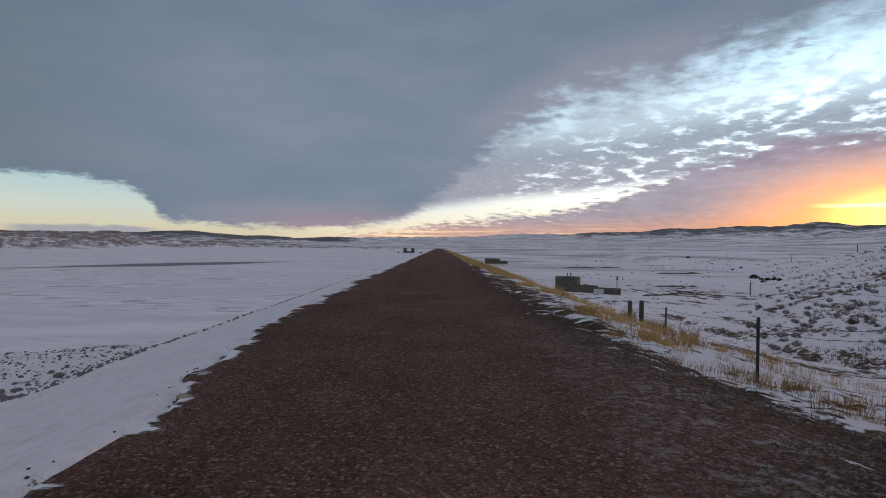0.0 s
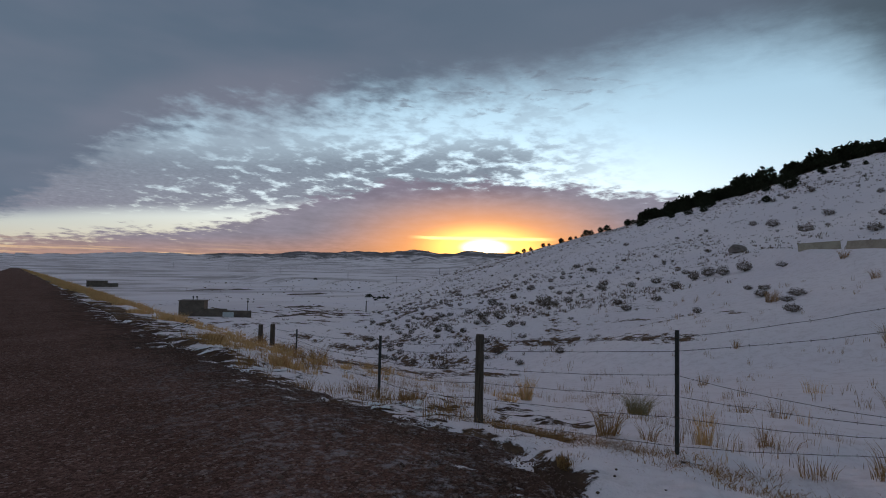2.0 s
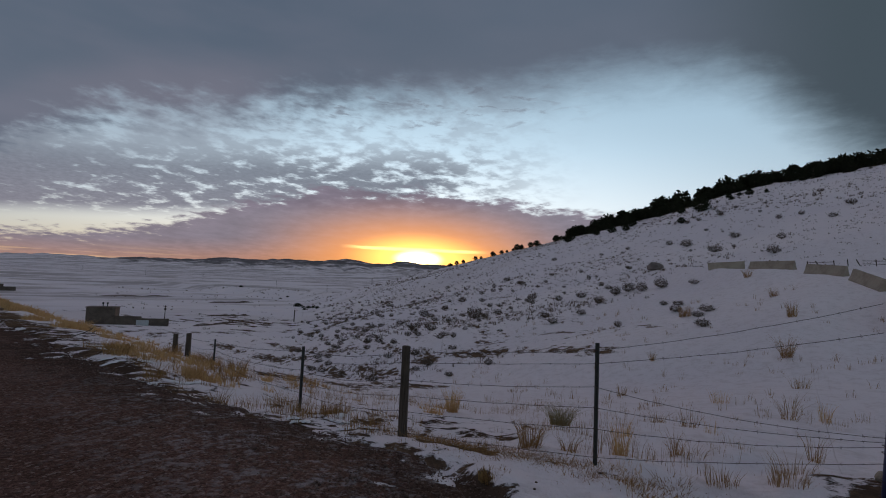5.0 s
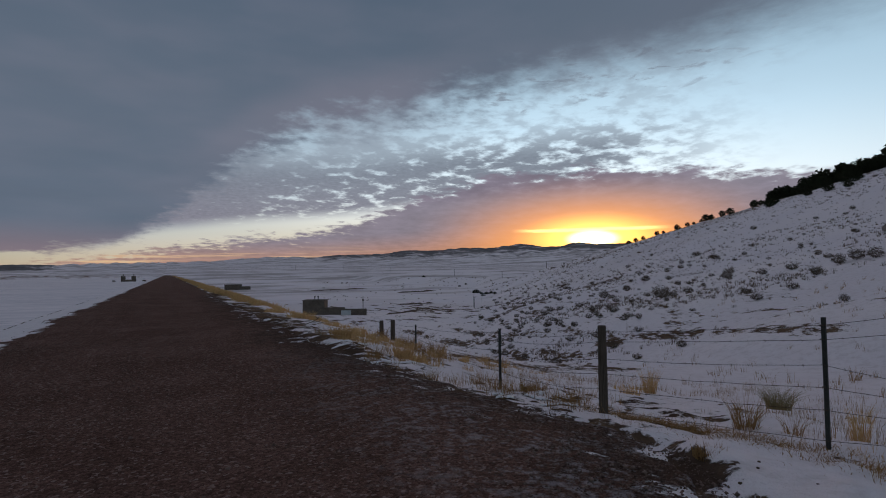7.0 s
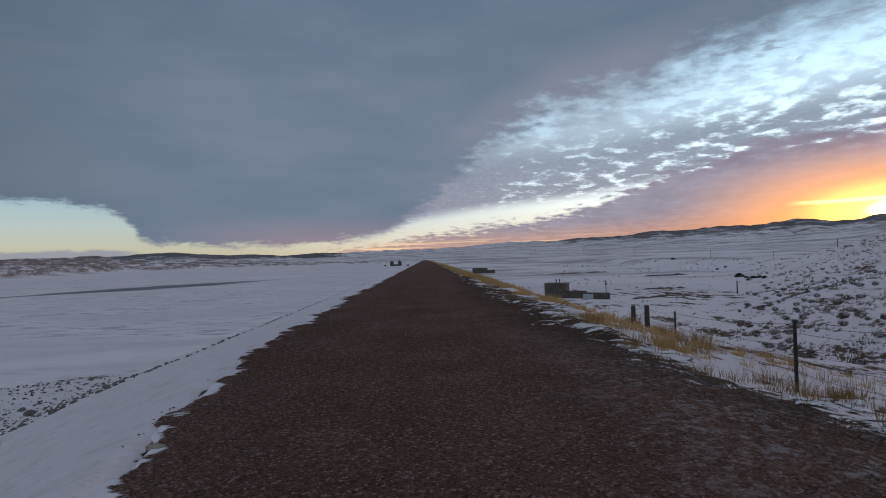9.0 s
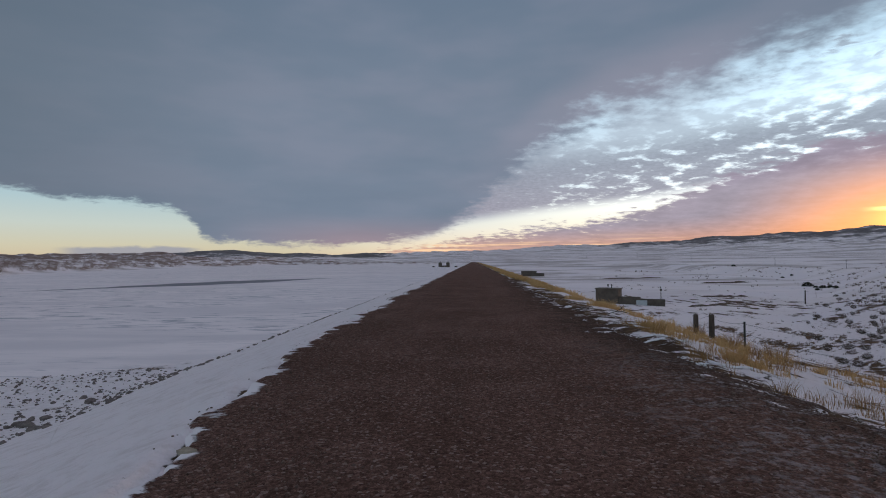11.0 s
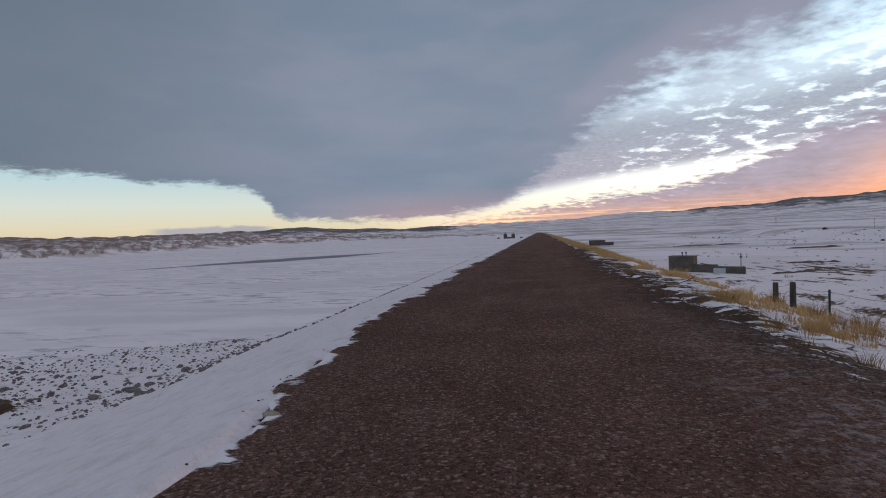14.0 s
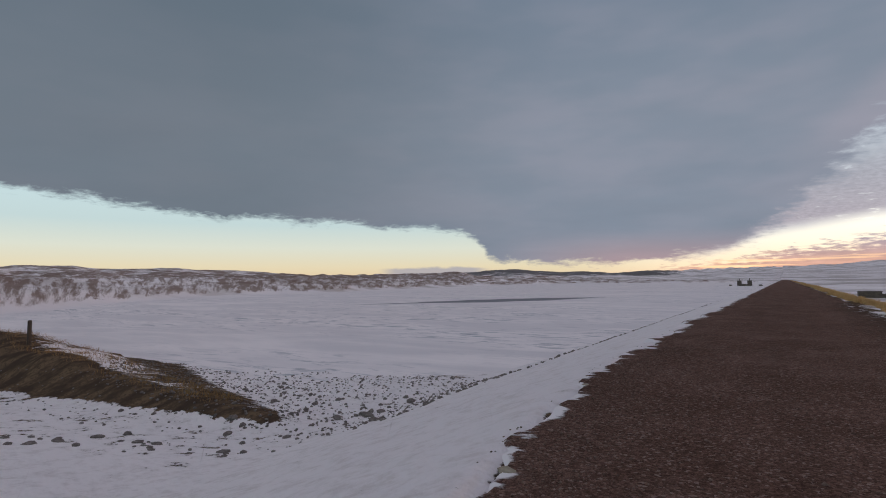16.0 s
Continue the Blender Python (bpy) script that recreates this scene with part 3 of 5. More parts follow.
def box(bm, x0, y0, z0, x1, y1, z1, bevel=0.0):
    made = bmesh.ops.create_cube(bm, size=1, matrix=Matrix.Translation(((x0 + x1) / 2, (y0 + y1) / 2, (z0 + z1) / 2)) @ Matrix.Diagonal((x1 - x0, y1 - y0, z1 - z0, 1)))
    if bevel:
        edges = list({e for v in made["verts"] for e in v.link_edges})
        bmesh.ops.bevel(bm, geom=edges, offset=bevel, segments=2, affect="EDGES")
    return bm


def tube(bm, path, radii, sides=8, caps=True):
    """A tube along a list of points, with a radius at each."""
    rings = []
    for k, p in enumerate(path):
        p = Vector(p)
        a, b = Vector(path[max(k - 1, 0)]), Vector(path[min(k + 1, len(path) - 1)])
        t = (b - a).normalized()
        u = t.orthogonal().normalized() if abs(t.z) < 0.9 else Vector((1, 0, 0))
        u = (u - t * u.dot(t)).normalized()
        v = t.cross(u)
        rr = radii[k] if isinstance(radii, (list, tuple)) else radii
        rings.append([bm.verts.new(p + rr * (u * math.cos(6.2832 * s / sides) + v * math.sin(6.2832 * s / sides))) for s in range(sides)])
    for r0, r1 in zip(rings, rings[1:]):
        for s in range(sides):
            bm.faces.new((r0[s], r0[(s + 1) % sides], r1[(s + 1) % sides], r1[s]))
    if caps:
        bm.faces.new(rings[0][::-1])
        bm.faces.new(rings[-1])
    return bm


def empty(name, x, y, z, label, category, group=""):
    ob = new(name)
    ob.location = (x, y, z)
    return tagged(ob, label, category, group)


# ---- ground, lake, road ----


def build_ground():
    fine = np.radians(np.concatenate([np.arange(-90, -6, 0.3), np.arange(-6, 12, 0.07), np.arange(12, 104, 0.26)]))
    rest = np.radians(np.arange(104, 269.5, 2.0))
    ang = np.concatenate([fine, rest])
    rad = [0.5]
    while rad[-1] < 4650:
        rad.append(rad[-1] * (1.024 if rad[-1] > 3 else 1.06))
    rad = np.array(rad)
    n, k = len(ang), len(rad)
    X, Y = np.outer(rad, np.sin(ang)).ravel(), np.outer(rad, np.cos(ang)).ravel()
    Z = land(X, Y)
    verts = np.concatenate([np.stack([X, Y, Z], 1), [[0, 0, float(land(0, 0))]]])
    i = np.arange(k - 1)[:, None] * n
    j = np.arange(n)[None]
    j2 = (j + 1) % n
    quads = np.stack([i + j, i + n + j, i + n + j2, i + j2], -1).reshape(-1, 4)[:, ::-1]
    tris = np.stack([np.arange(n), (np.arange(n) + 1) % n, np.full(n, n * k)], 1)
    me = bpy.data.meshes.new("ground")
    me.vertices.add(len(verts))
    me.vertices.foreach_set("co", verts.ravel())
    me.loops.add(quads.size + tris.size)
    me.loops.foreach_set("vertex_index", np.concatenate([quads.ravel(), tris.ravel()]))
    me.polygons.add(len(quads) + len(tris))
    me.polygons.foreach_set("loop_start", np.concatenate([np.arange(len(quads)) * 4, quads.size + np.arange(len(tris)) * 3]))
    me.polygons.foreach_set("use_smooth", np.ones(len(quads) + len(tris), bool))
    me.update(calc_edges=True)
    me.validate()
    x, y, z = verts.T
    r, az = np.hypot(x, y), np.degrees(np.arctan2(x, y))
    # where soil shows: gully side, brush slope, shoulder, near shore, west hills
    streaks = 0.0 * x
    for xa, ya, xb, yb, wide, amount in ((33, 53, 32, 36, 4.0, 0.37), (32, 37, 35, 36, 3.0, 0.38), (41, 34, 36, 19.5, 1.0, 0.36), (13, 19, 19, 19.5, 2.6, 0.40), (15, 21, 27, 32, 3.0, 0.34), (30, 15, 35.4, 24.5, 1.2, 0.34), (35, 27, 38.6, 40.4, 1.6, 0.33), (38, 60, 37, 84, 2.6, 0.36),
                                         (46, 83, 39, 44, 2.2, 0.33), (9.5, 16, 13, 22, 1.6, 0.33), (5.1, 5.3, 5.35, 2.9, 0.16, 0.30), (5.4, 2.8, 5.6, 2.3, 0.12, 0.24), (6.0, 0.95, 7.6, 1.15, 0.5, 0.42), (36, 13, 41, 26, 0.9, 0.32)):
        q = np.clip(((x - xa) * (xb - xa) + (y - ya) * (yb - ya)) / ((xb - xa) ** 2 + (yb - ya) ** 2), 0, 1)
        away = np.hypot(x - xa - (xb - xa) * q, y - ya - (yb - ya) * q)
        streaks = np.maximum(streaks, amount * np.exp(-((away / wide) ** 4)))
    bare = 0.0 * x
    bare += (0.24 - 0.04 * smooth(r, 60, 110)) * smooth(x, 12, 26) * (1 - smooth(x, 60, 120)) * smooth(y, 10, 32) * (1 - smooth(y, 120, 220))
    bare = np.maximum(bare, streaks)
    bare += (0.42 + 0.11 * (1 - smooth(y, 6, 9)) - 0.22 * smooth(x, 3.5, 4.8)) * smooth(x, 2.6, 3.0) * (1 - smooth(x, 6, 11)) * smooth(y, 3.6, 5.6) * (y < DAM_END)
    inside = smooth(x, crest_left(y) - 0.05, crest_left(y) + 0.3) * (1 - smooth(x, crest_right(y) + 0.0, crest_right(y) + 0.6)) * (y < DAM_END) * (y > -9)
    bare = np.maximum(bare, 0.46 * inside)
    bare += 0.14 * np.exp(-np.maximum(crest_left(y) - x, 0) / 0.3) * (x < crest_left(y)) * (y < DAM_END) * (y > -9)
    bare += 0.04 * smooth(x, 50, 110) * (r < 400)
    bare += 0.22 * smooth(-x, 10.8, 12.5) * (1 - smooth(z, -2.5, -2.1)) * smooth(z, -3.06, -2.96) * (y < 30)
    bare += 0.14 * smooth(-x, 70, 110) * smooth(z, -3.1, -2.4) * (r < 900)
    bare += 0.10 * smooth(r, 60, 120) * (1 - smooth(r, 500, 1000)) * smooth(az, 6, 14)
    along, raised, side = earth_bank(x, y)
    bare += 0.75 * smooth(raised, 0.10, 0.35) * (0.42 + 0.58 * (1 - smooth(side, -0.1, 0.25)))
    r = np.maximum(r, 0.1)
    wood = 0.75 * smooth(r, 2300, 3600) * smooth(z / r, 0.010, 0.032) * smooth(az, 9, 16)
    wood += 0.80 * smooth(r, 2300, 3300) * smooth(z / r, 0.003, 0.009) * smooth(-az, 5, 12) * smooth(az, -42, -32)
    wood += 0.49 * smooth(-x, 70, 110) * smooth(z, -2.8, -1.8) * (1 - smooth(r, 500, 1000))
    wood += 0.46 * smooth(z / r, 0.002, 0.010) * smooth(-az, 30, 40) * smooth(r, 900, 1700)
    wood += (0.42 + 0.2 * smooth(-az, 24, 34)) * smooth(r, 500, 1000) * (1 - smooth(r, 1500, 2300)) * smooth(-az, -2, 6)
    for name, values in (("bare", bare), ("wood", wood)):
        me.attributes.new(name, "FLOAT", "POINT").data.foreach_set("value", values.astype(np.float32))
    me.materials.append(M_GROUND)
    return tagged(new("ground", me), "snow-dusted valley ground with bare soil and distant hills", "ground", kind="structure")


def build_lake():
    ys = np.concatenate([np.arange(-20, 120, 4), np.arange(120, 1100, 20)])
    xs = np.concatenate([-9.0 - np.arange(0, 60, 3.0), -69 - np.arange(0, 420, 14.0)])
    verts = [(x, y, LAKE_Z + 0.02 * vnoise(np.array(x / 9), np.array(y / 9), 3)) for y in ys for x in xs]
    n = len(xs)
    faces = [(a * n + b + 1, a * n + b, (a + 1) * n + b, (a + 1) * n + b + 1) for a in range(len(ys) - 1) for b in range(n - 1)]
    ob = new("water", mesh_from("water", verts, faces, M_LAKE, True))
    return tagged(ob, "frozen snow-covered lake beside the dam", "lake", kind="structure")


def build_road():
    ys = [-9.0]
    while ys[-1] < DAM_END:
        ys.append(ys[-1] + max(0.05, 0.006 * abs(ys[-1])))
    ys = np.array(ys)
    left = crest_left(ys) - 0.12 + 0.30 * fbm(ys / 1.7, ys * 0, 61, 3) + 0.40 * np.maximum(fbm(ys / 0.7, ys * 0 + 4, 63, 4), 0) * (np.abs(ys) < 60) - 0.6 * np.maximum(vnoise(ys / 1.3, ys * 0, 66) - 0.55, 0) * (np.abs(ys) < 60)
    right = crest_right(ys) + 0.12 + 0.34 * fbm(ys / 1.5, ys * 0, 71, 4) + 0.45 * fbm(ys / 0.6, ys * 0, 73, 4) * (ys < 40)
    u = np.array([0, 0.015, 0.035, 0.06, 0.09, 0.13, 0.2, 0.3, 0.4, 0.5, 0.6, 0.7, 0.78, 0.84, 0.88, 0.92, 0.95, 0.975, 1])
    edge_l, edge_r = [], []
    verts, faces = [], []
    for k, y in enumerate(ys):
        for q in u:
            x = left[k] + (right[k] - left[k]) * q
            edge_l.append(max(0.0, 1 - (x - left[k]) / 0.6))
            edge_r.append(max(0.0, 1 - (right[k] - x) / 2.1) if 2.0 < y < 45 else 0.0)
            crown = 0.035 * (1 - (2 * q - 1) ** 4)
            sag = 0.0 if 0 < q < 1 else -0.09
            base = -max(x - 2.9, 0) * (0.09 + 0.18 * float(smooth(y, 1, 17)))
            verts.append((x, y, base - 0.012 + crown + sag + 0.006 * float(vnoise(np.array(x * 2.2), np.array(y * 2.2), 5))))
    n = len(u)
    for a in range(len(ys) - 1):
        for b in range(n - 1):
            faces.append((a * n + b, a * n + b + 1, (a + 1) * n + b + 1, (a + 1) * n + b))
    me = mesh_from("road", verts, faces, M_GRAVEL, True)
    for name, values in (("edge_left", edge_l), ("edge_right", edge_r)):
        me.attributes.new(name, "FLOAT", "POINT").data.foreach_set("value", np.array(values, np.float32))
    ob = new("road", me)
    return tagged(ob, "red-brown gravel track along the dam crest", "road", kind="structure")


build_ground()
build_lake()
build_road()

# ---- small builders ----


def rock_mesh(name, seed, mat, flat=0.65, sub=1):
    rr = random.Random(seed)
    bm = bmesh.new()
    bmesh.ops.create_icosphere(bm, subdivisions=sub, radius=0.5)
    ax = Vector((rr.uniform(0.8, 1.3), rr.uniform(0.7, 1.0), flat))
    for v in bm.verts:
        k = 1 + 0.28 * noise.noise(v.co * 2.3 + Vector((seed * 3.1, 0, 0)))
        v.co = Vector((v.co.x * ax.x, v.co.y * ax.y, v.co.z * ax.z)) * k
        v.co.z = max(v.co.z, -0.22)
    me = bpy.data.meshes.new(name)
    bm.to_mesh(me)
    bm.free()
    me.materials.append(mat)
    return me


def scatter_mesh(name, items, mat):
    """One mesh of many small solids: items are (template verts, template faces, matrix)."""
    vs, fs, base = [], [], 0
    for tv, tf, (cx, cy, cz), s, a in items:
        c, d = math.cos(a) * s, math.sin(a) * s
        w = np.stack([tv[:, 0] * c - tv[:, 1] * d + cx, tv[:, 0] * d + tv[:, 1] * c + cy, tv[:, 2] * s + cz], 1)
        vs.append(w)
        fs.append(tf + base)
        base += len(tv)
    me = bpy.data.meshes.new(name)
    v, f = np.concatenate(vs), np.concatenate(fs)
    me.vertices.add(len(v))
    me.vertices.foreach_set("co", v.ravel())
    me.loops.add(f.size)
    me.loops.foreach_set("vertex_index", f.ravel())
    me.polygons.add(len(f))
    me.polygons.foreach_set("loop_start", np.arange(len(f)) * f.shape[1])
    me.update(calc_edges=True)
    me.materials.append(mat)
    return me


def template(seed, flat=0.7, sub=1):
    me = rock_mesh("template", seed, M_ROCK, flat, sub)
    v = np.empty(len(me.vertices) * 3)
    me.vertices.foreach_get("co", v)
    f = np.array([list(p.vertices) for p in me.polygons])
    bpy.data.meshes.remove(me)
    return v.reshape(-1, 3), f


def blades_mesh(name, roots, mat, seed=0, crown=False):
    """Grass: roots are (x, y, z, height, width, lean x, lean y); each blade is a bent, tapering leaf."""
    q = np.array(roots)
    n = len(q)
    ang = np.random.default_rng(seed).uniform(0, math.pi, n)
    wx, wy = np.cos(ang) * q[:, 4] / 2, np.sin(ang) * q[:, 4] / 2
    base, mid, tip = q[:, :3].copy(), q[:, :3].copy(), q[:, :3].copy()
    mid[:, 0] += q[:, 5] * 0.35
    mid[:, 1] += q[:, 6] * 0.35
    mid[:, 2] += q[:, 3] * 0.6
    tip[:, 0] += q[:, 5]
    tip[:, 1] += q[:, 6]
    tip[:, 2] += q[:, 3]
    off = np.stack([wx, wy, 0 * wx], 1)
    v = np.stack([base - off, base + off, mid + off * 0.75, mid - off * 0.75, tip], 1).reshape(-1, 3)
    k = np.arange(n)[:, None] * 5
    f = np.concatenate([k + [0, 1, 2], k + [0, 2, 3], k + [3, 2, 4]])
    if crown:  # the blades grow out of one root
        f = np.concatenate([f, np.concatenate([k + [1, 0], np.full((n, 1), n * 5)], 1)])
        v = np.concatenate([v, [[0, 0, -0.06]]])
    me = bpy.data.meshes.new(name)
    me.vertices.add(len(v))
    me.vertices.foreach_set("co", v.ravel())
    me.loops.add(f.size)
    me.loops.foreach_set("vertex_index", f.ravel())
    me.polygons.add(len(f))
    me.polygons.foreach_set("loop_start", np.arange(len(f)) * 3)
    me.update(calc_edges=True)
    me.materials.append(mat)
    return me


def tuft_roots(g, x, y, z, tall, spread, count, width=0.006, lean=0.35):
    out = []
    for _ in range(count):
        a, d = g.uniform(0, 6.283), spread * math.sqrt(g.uniform(0, 1))
        h = tall * (0.25 + 0.85 * g.uniform(0, 1) ** 0.8)
        b = a + g.normal(0, 0.5)
        out.append((x + d * math.cos(a), y + d * math.sin(a), z - 0.02, h, width * g.uniform(0.7, 1.4), math.cos(b) * h * lean * g.uniform(0.1, 1), math.sin(b) * h * lean * g.uniform(0.1, 1)))
    return out


def leaf_cloud(g, count, size, shape):
    """Many small tilted leaf sprays; shape gives a point for each."""
    pts = np.array([shape() for _ in range(count)])
    u = g.normal(size=(count, 3))
    u /= np.linalg.norm(u, axis=1)[:, None]
    w = np.cross(u, g.normal(size=(count, 3)))
    w /= np.linalg.norm(w, axis=1)[:, None]
    s = size * g.uniform(0.6, 1.4, count)[:, None]
    v = np.stack([pts - u * s, pts + w * s * 0.5, pts + u * s, pts - w * s * 0.5], 1).reshape(-1, 3)
    f = np.arange(count * 4).reshape(-1, 4)
    return v, f


def raw_mesh(name, v, f, mat):
    me = bpy.data.meshes.new(name)
    me.vertices.add(len(v))
    me.vertices.foreach_set("co", np.asarray(v, float).ravel())
    me.loops.add(f.size)
    me.loops.foreach_set("vertex_index", f.ravel())
    me.polygons.add(len(f))
    me.polygons.foreach_set("loop_start", np.arange(len(f)) * f.shape[1])
    me.update(calc_edges=True)
    me.materials.append(mat)
    return me


# ---- fence along the shoulder ----
fence = empty("fence", 5.1, 5.4, height(5.1, 5.4), "barbed wire fence on wooden and steel posts in snow", "fence")
FENCE_AT = Vector(fence.location)


def wood_post(x, y, top, r, bevelled=0.012):
    z = height(x, y) - 0.15
    bm = bmesh.new()
    n = 12
    g = random.Random(int(x * 100))
    path, radii = [], []
    for k in range(n):
        q = k / (n - 1)
        path.append((x, y, z + (top - z) * q))
        radii.append(r * (1.06 - 0.12 * q) * g.uniform(0.97, 1.03))
    path.append((x, y, top + bevelled))
    radii.append(r * 0.82)
    tube(bm, path, radii, 14)
    ob = part("wooden_post", bm, M_POST, fence, "weathered grey round wooden post", True)
    ob.matrix_parent_inverse = Matrix.Translation(-FENCE_AT)
    return ob


def t_post(x, y, top):
    """Studded steel T-post: stem, flange and studs."""
    z = height(x, y) - 0.15
    bm = bmesh.new()
    h = top - z
    box(bm, -0.020, -0.004, 0, 0.020, 0.004, h)
    box(bm, -0.004, 0.003, 0, 0.004, 0.036, h)
    k = 0.25
    while k < h - 0.04:
        box(bm, -0.006, -0.012, k, 0.006, -0.003, k + 0.018)
        k += 0.055
    bmesh.ops.transform(bm, verts=bm.verts, matrix=Matrix.Translation((x, y, z)) @ Matrix.Rotation(radians(-100), 4, "Z"))
    ob = part("steel_post", bm, M_STEEL, fence, "dark green studded steel post")
    ob.matrix_parent_inverse = Matrix.Translation(-FENCE_AT)
    return ob


POSTS = [("gate", 6.44, 0.86, 1.25, 0.0), ("steel", 5.50, 3.15, 1.16, 0.0), ("wood", 4.98, 5.56, 0.89, 0.058), ("steel", 4.86, 7.83, 0.66, 0.0),
         ("steel", 6.30, 14.37, 0.09, 0.0), ("wood", 6.39, 16.32, 0.06, 0.075), ("wood", 6.57, 17.81, -0.09, 0.075)]
post_at = {}
for kind, px_, py_, top_, r_ in POSTS:
    if kind == "wood":
        post_at[px_, py_] = wood_post(px_, py_, top_, r_)
    elif kind == "steel":
        post_at[px_, py_] = t_post(px_, py_, top_)


def wire_fixing(post, x, y, z, r):
    """A bent staple or clip that holds one strand to a post."""
    bm = bmesh.new()
    tube(bm, [(x - r - 0.036, y - 0.014, z), (x - r - 0.038, y, z + 0.012), (x - r - 0.036, y + 0.014, z), (x - r + 0.01, y + 0.014, z - 0.004)], 0.0025, 5)
    part("staple" if r else "wire_clip", bm, M_WIRE, post)



def wire(ends, sag, seed):
    """One barbed strand between two points: a wavy twisted wire with barbs."""
    a, b = Vector(ends[0]), Vector(ends[1])
    g = random.Random(seed)
    n = max(10, int((b - a).length / 0.16))
    pts = []
    for k in range(n + 1):
        q = k / n
        p = a.lerp(b, q)
        w = math.sin(q * math.pi)
        p.z += -sag * 4 * q * (1 - q) + 0.012 * w * noise.noise(Vector((q * 9 + seed, seed * 1.7, 0)))
        p.x += 0.012 * w * noise.noise(Vector((q * 7, seed * 2.3, 4)))
        pts.append(p)
    bm = bmesh.new()
    tube(bm, pts, 0.0026, 5)
    d = (b - a).normalized()
    for k in range(1, n):
        if k % 1 == 0:
            p = pts[k]
            for s in (-1, 1):
                up = Vector((g.uniform(-1, 1), g.uniform(-1, 1), g.uniform(-1, 1))).cross(d).normalized() * 0.016
                tube(bm, [p - up + d * 0.004 * s, p + up + d * 0.004 * s], 0.0014, 3)
    ob = part("wire", bm, M_WIRE, fence, "rusty barbed wire strand")
    ob.matrix_parent_inverse = Matrix.Translation(-FENCE_AT)


STRANDS = [0.06, 0.17, 0.36, 0.53, 0.70, 0.93]
AT_GATE = [1.70, 1.44, 0.52, 0.48, 0.44, 0.30]
for k in range(len(POSTS) - 1):
    (ka, xa, ya, ta, ra), (kb, xb, yb, tb, rb) = POSTS[k], POSTS[k + 1]
    ha, hb = ta - height(xa, ya), tb - height(xb, yb)
    for s, q in enumerate(STRANDS):
        if k >= 3 and s in (1,):
            continue
        za = AT_GATE[s] if ka == "gate" else ta - q * ha
        zb = tb - q * hb
        wire_fixing(post_at[xb, yb], xb, yb, zb, rb)
        sag = [0.03, 0.02, 0.05, 0.03, 0.04, 0.02][s] * (0.6 if k else 1.4) + (0.05 if k >= 2 else 0)
        wire(((xa - 0.03 - ra, ya, za), (xb - 0.03 - rb, yb, zb)), sag, 11 * k + s)

# blue pipe gate post with its brace
gate_post = empty("gate_post", 6.48, 0.84, height(6.48, 0.84), "blue painted steel pipe gate post", "gate post")
bm = bmesh.new()
tube(bm, [(0, 0, -0.2), (0.03, -0.10, 1.2), (0.06, -0.2, 2.35), (0.06, -0.2, 2.37)], [0.085, 0.085, 0.085, 0.07], 20)
part("pipe", bm, M_BLUE, gate_post, "", True)
bm = bmesh.new()
tube(bm, [(0.28, -0.32, -0.15), (0.28, -0.34, 1.25), (0.28, -0.34, 1.27)], [0.05, 0.05, 0.04], 16)
part("brace_post", bm, M_BLUE, gate_post, "", True)
bm = bmesh.new()
tube(bm, [(0.03, -0.01, 1.05), (0.28, -0.33, 1.05)], 0.03, 10)
part("rail", bm, M_BLUE, gate_post, "", True)
for zz in (0.18, 0.42, 0.48):
    bm = bmesh.new()
    ring = [(0.092 * math.cos(a * 0.5236) + 0.02 * zz, 0.092 * math.sin(a * 0.5236) - 0.08 * zz, zz + 0.006 * math.sin(a * 2.1)) for a in range(13)]
    tube(bm, ring, 0.004, 5)
    part("wire_tie", bm, M_WIRE, gate_post)

# ---- concrete barriers on the bend of the side road ----


def barrier_mesh(length, seed):
    """Road barrier with a sloped foot, bevelled top and chipped ends."""
    half = [(0.30, 0.0), (0.30, 0.075), (0.18, 0.33), (0.085, 0.78), (0.065, 0.81)]
    profile = half + [(-x, z) for x, z in reversed(half)]
    bm = bmesh.new()
    g = random.Random(seed)
    rings = []
    for k in range(9):
        y = length * (k / 8 - 0.5)
        rings.append([bm.verts.new((x * g.uniform(0.985, 1.015), y, z + g.uniform(-0.006, 0.006))) for x, z in profile])
    m = len(profile)
    for a, b in zip(rings, rings[1:]):
        for s in range(m):
            bm.faces.new((a[s], b[s], b[(s + 1) % m], a[(s + 1) % m]))
    bm.faces.new(rings[0])
    bm.faces.new(rings[-1][::-1])
    bmesh.ops.recalc_face_normals(bm, faces=bm.faces)
    return bm


BARRIERS = [((60.3, 18.3), (61.2, 15.0)), ((56.9, 13.5), (54.7, 9.6)), ((51.3, 8.2), (49.0, 5.4)), ((46.3, 4.8), (43.4, 2.9)), ((42.2, 2.5), (38.7, 2.05)), ((38.2, 2.0), (34.7, 1.75))]
for k, ((xa, ya), (xb, yb)) in enumerate(BARRIERS):
    mx, my = (xa + xb) / 2, (ya + yb) / 2
    length = math.hypot(xb - xa, yb - ya)
    bm = barrier_mesh(length, k)
    za, zb = height(xa, ya), height(xb, yb)
    turn = math.atan2(yb - ya, xb - xa) - math.pi / 2
    bm_m = Matrix.Translation((mx, my, (za + zb) / 2 - 0.04)) @ Matrix.Rotation(turn, 4, "Z") @ Matrix.Rotation(math.atan2(zb - za, length), 4, "X")
    ob = part("concrete_barrier", bm, M_CONC)
    ob.matrix_world = bm_m
    tagged(ob, "weathered tan concrete road barrier standing in snow", "barrier", "barriers along the bend")

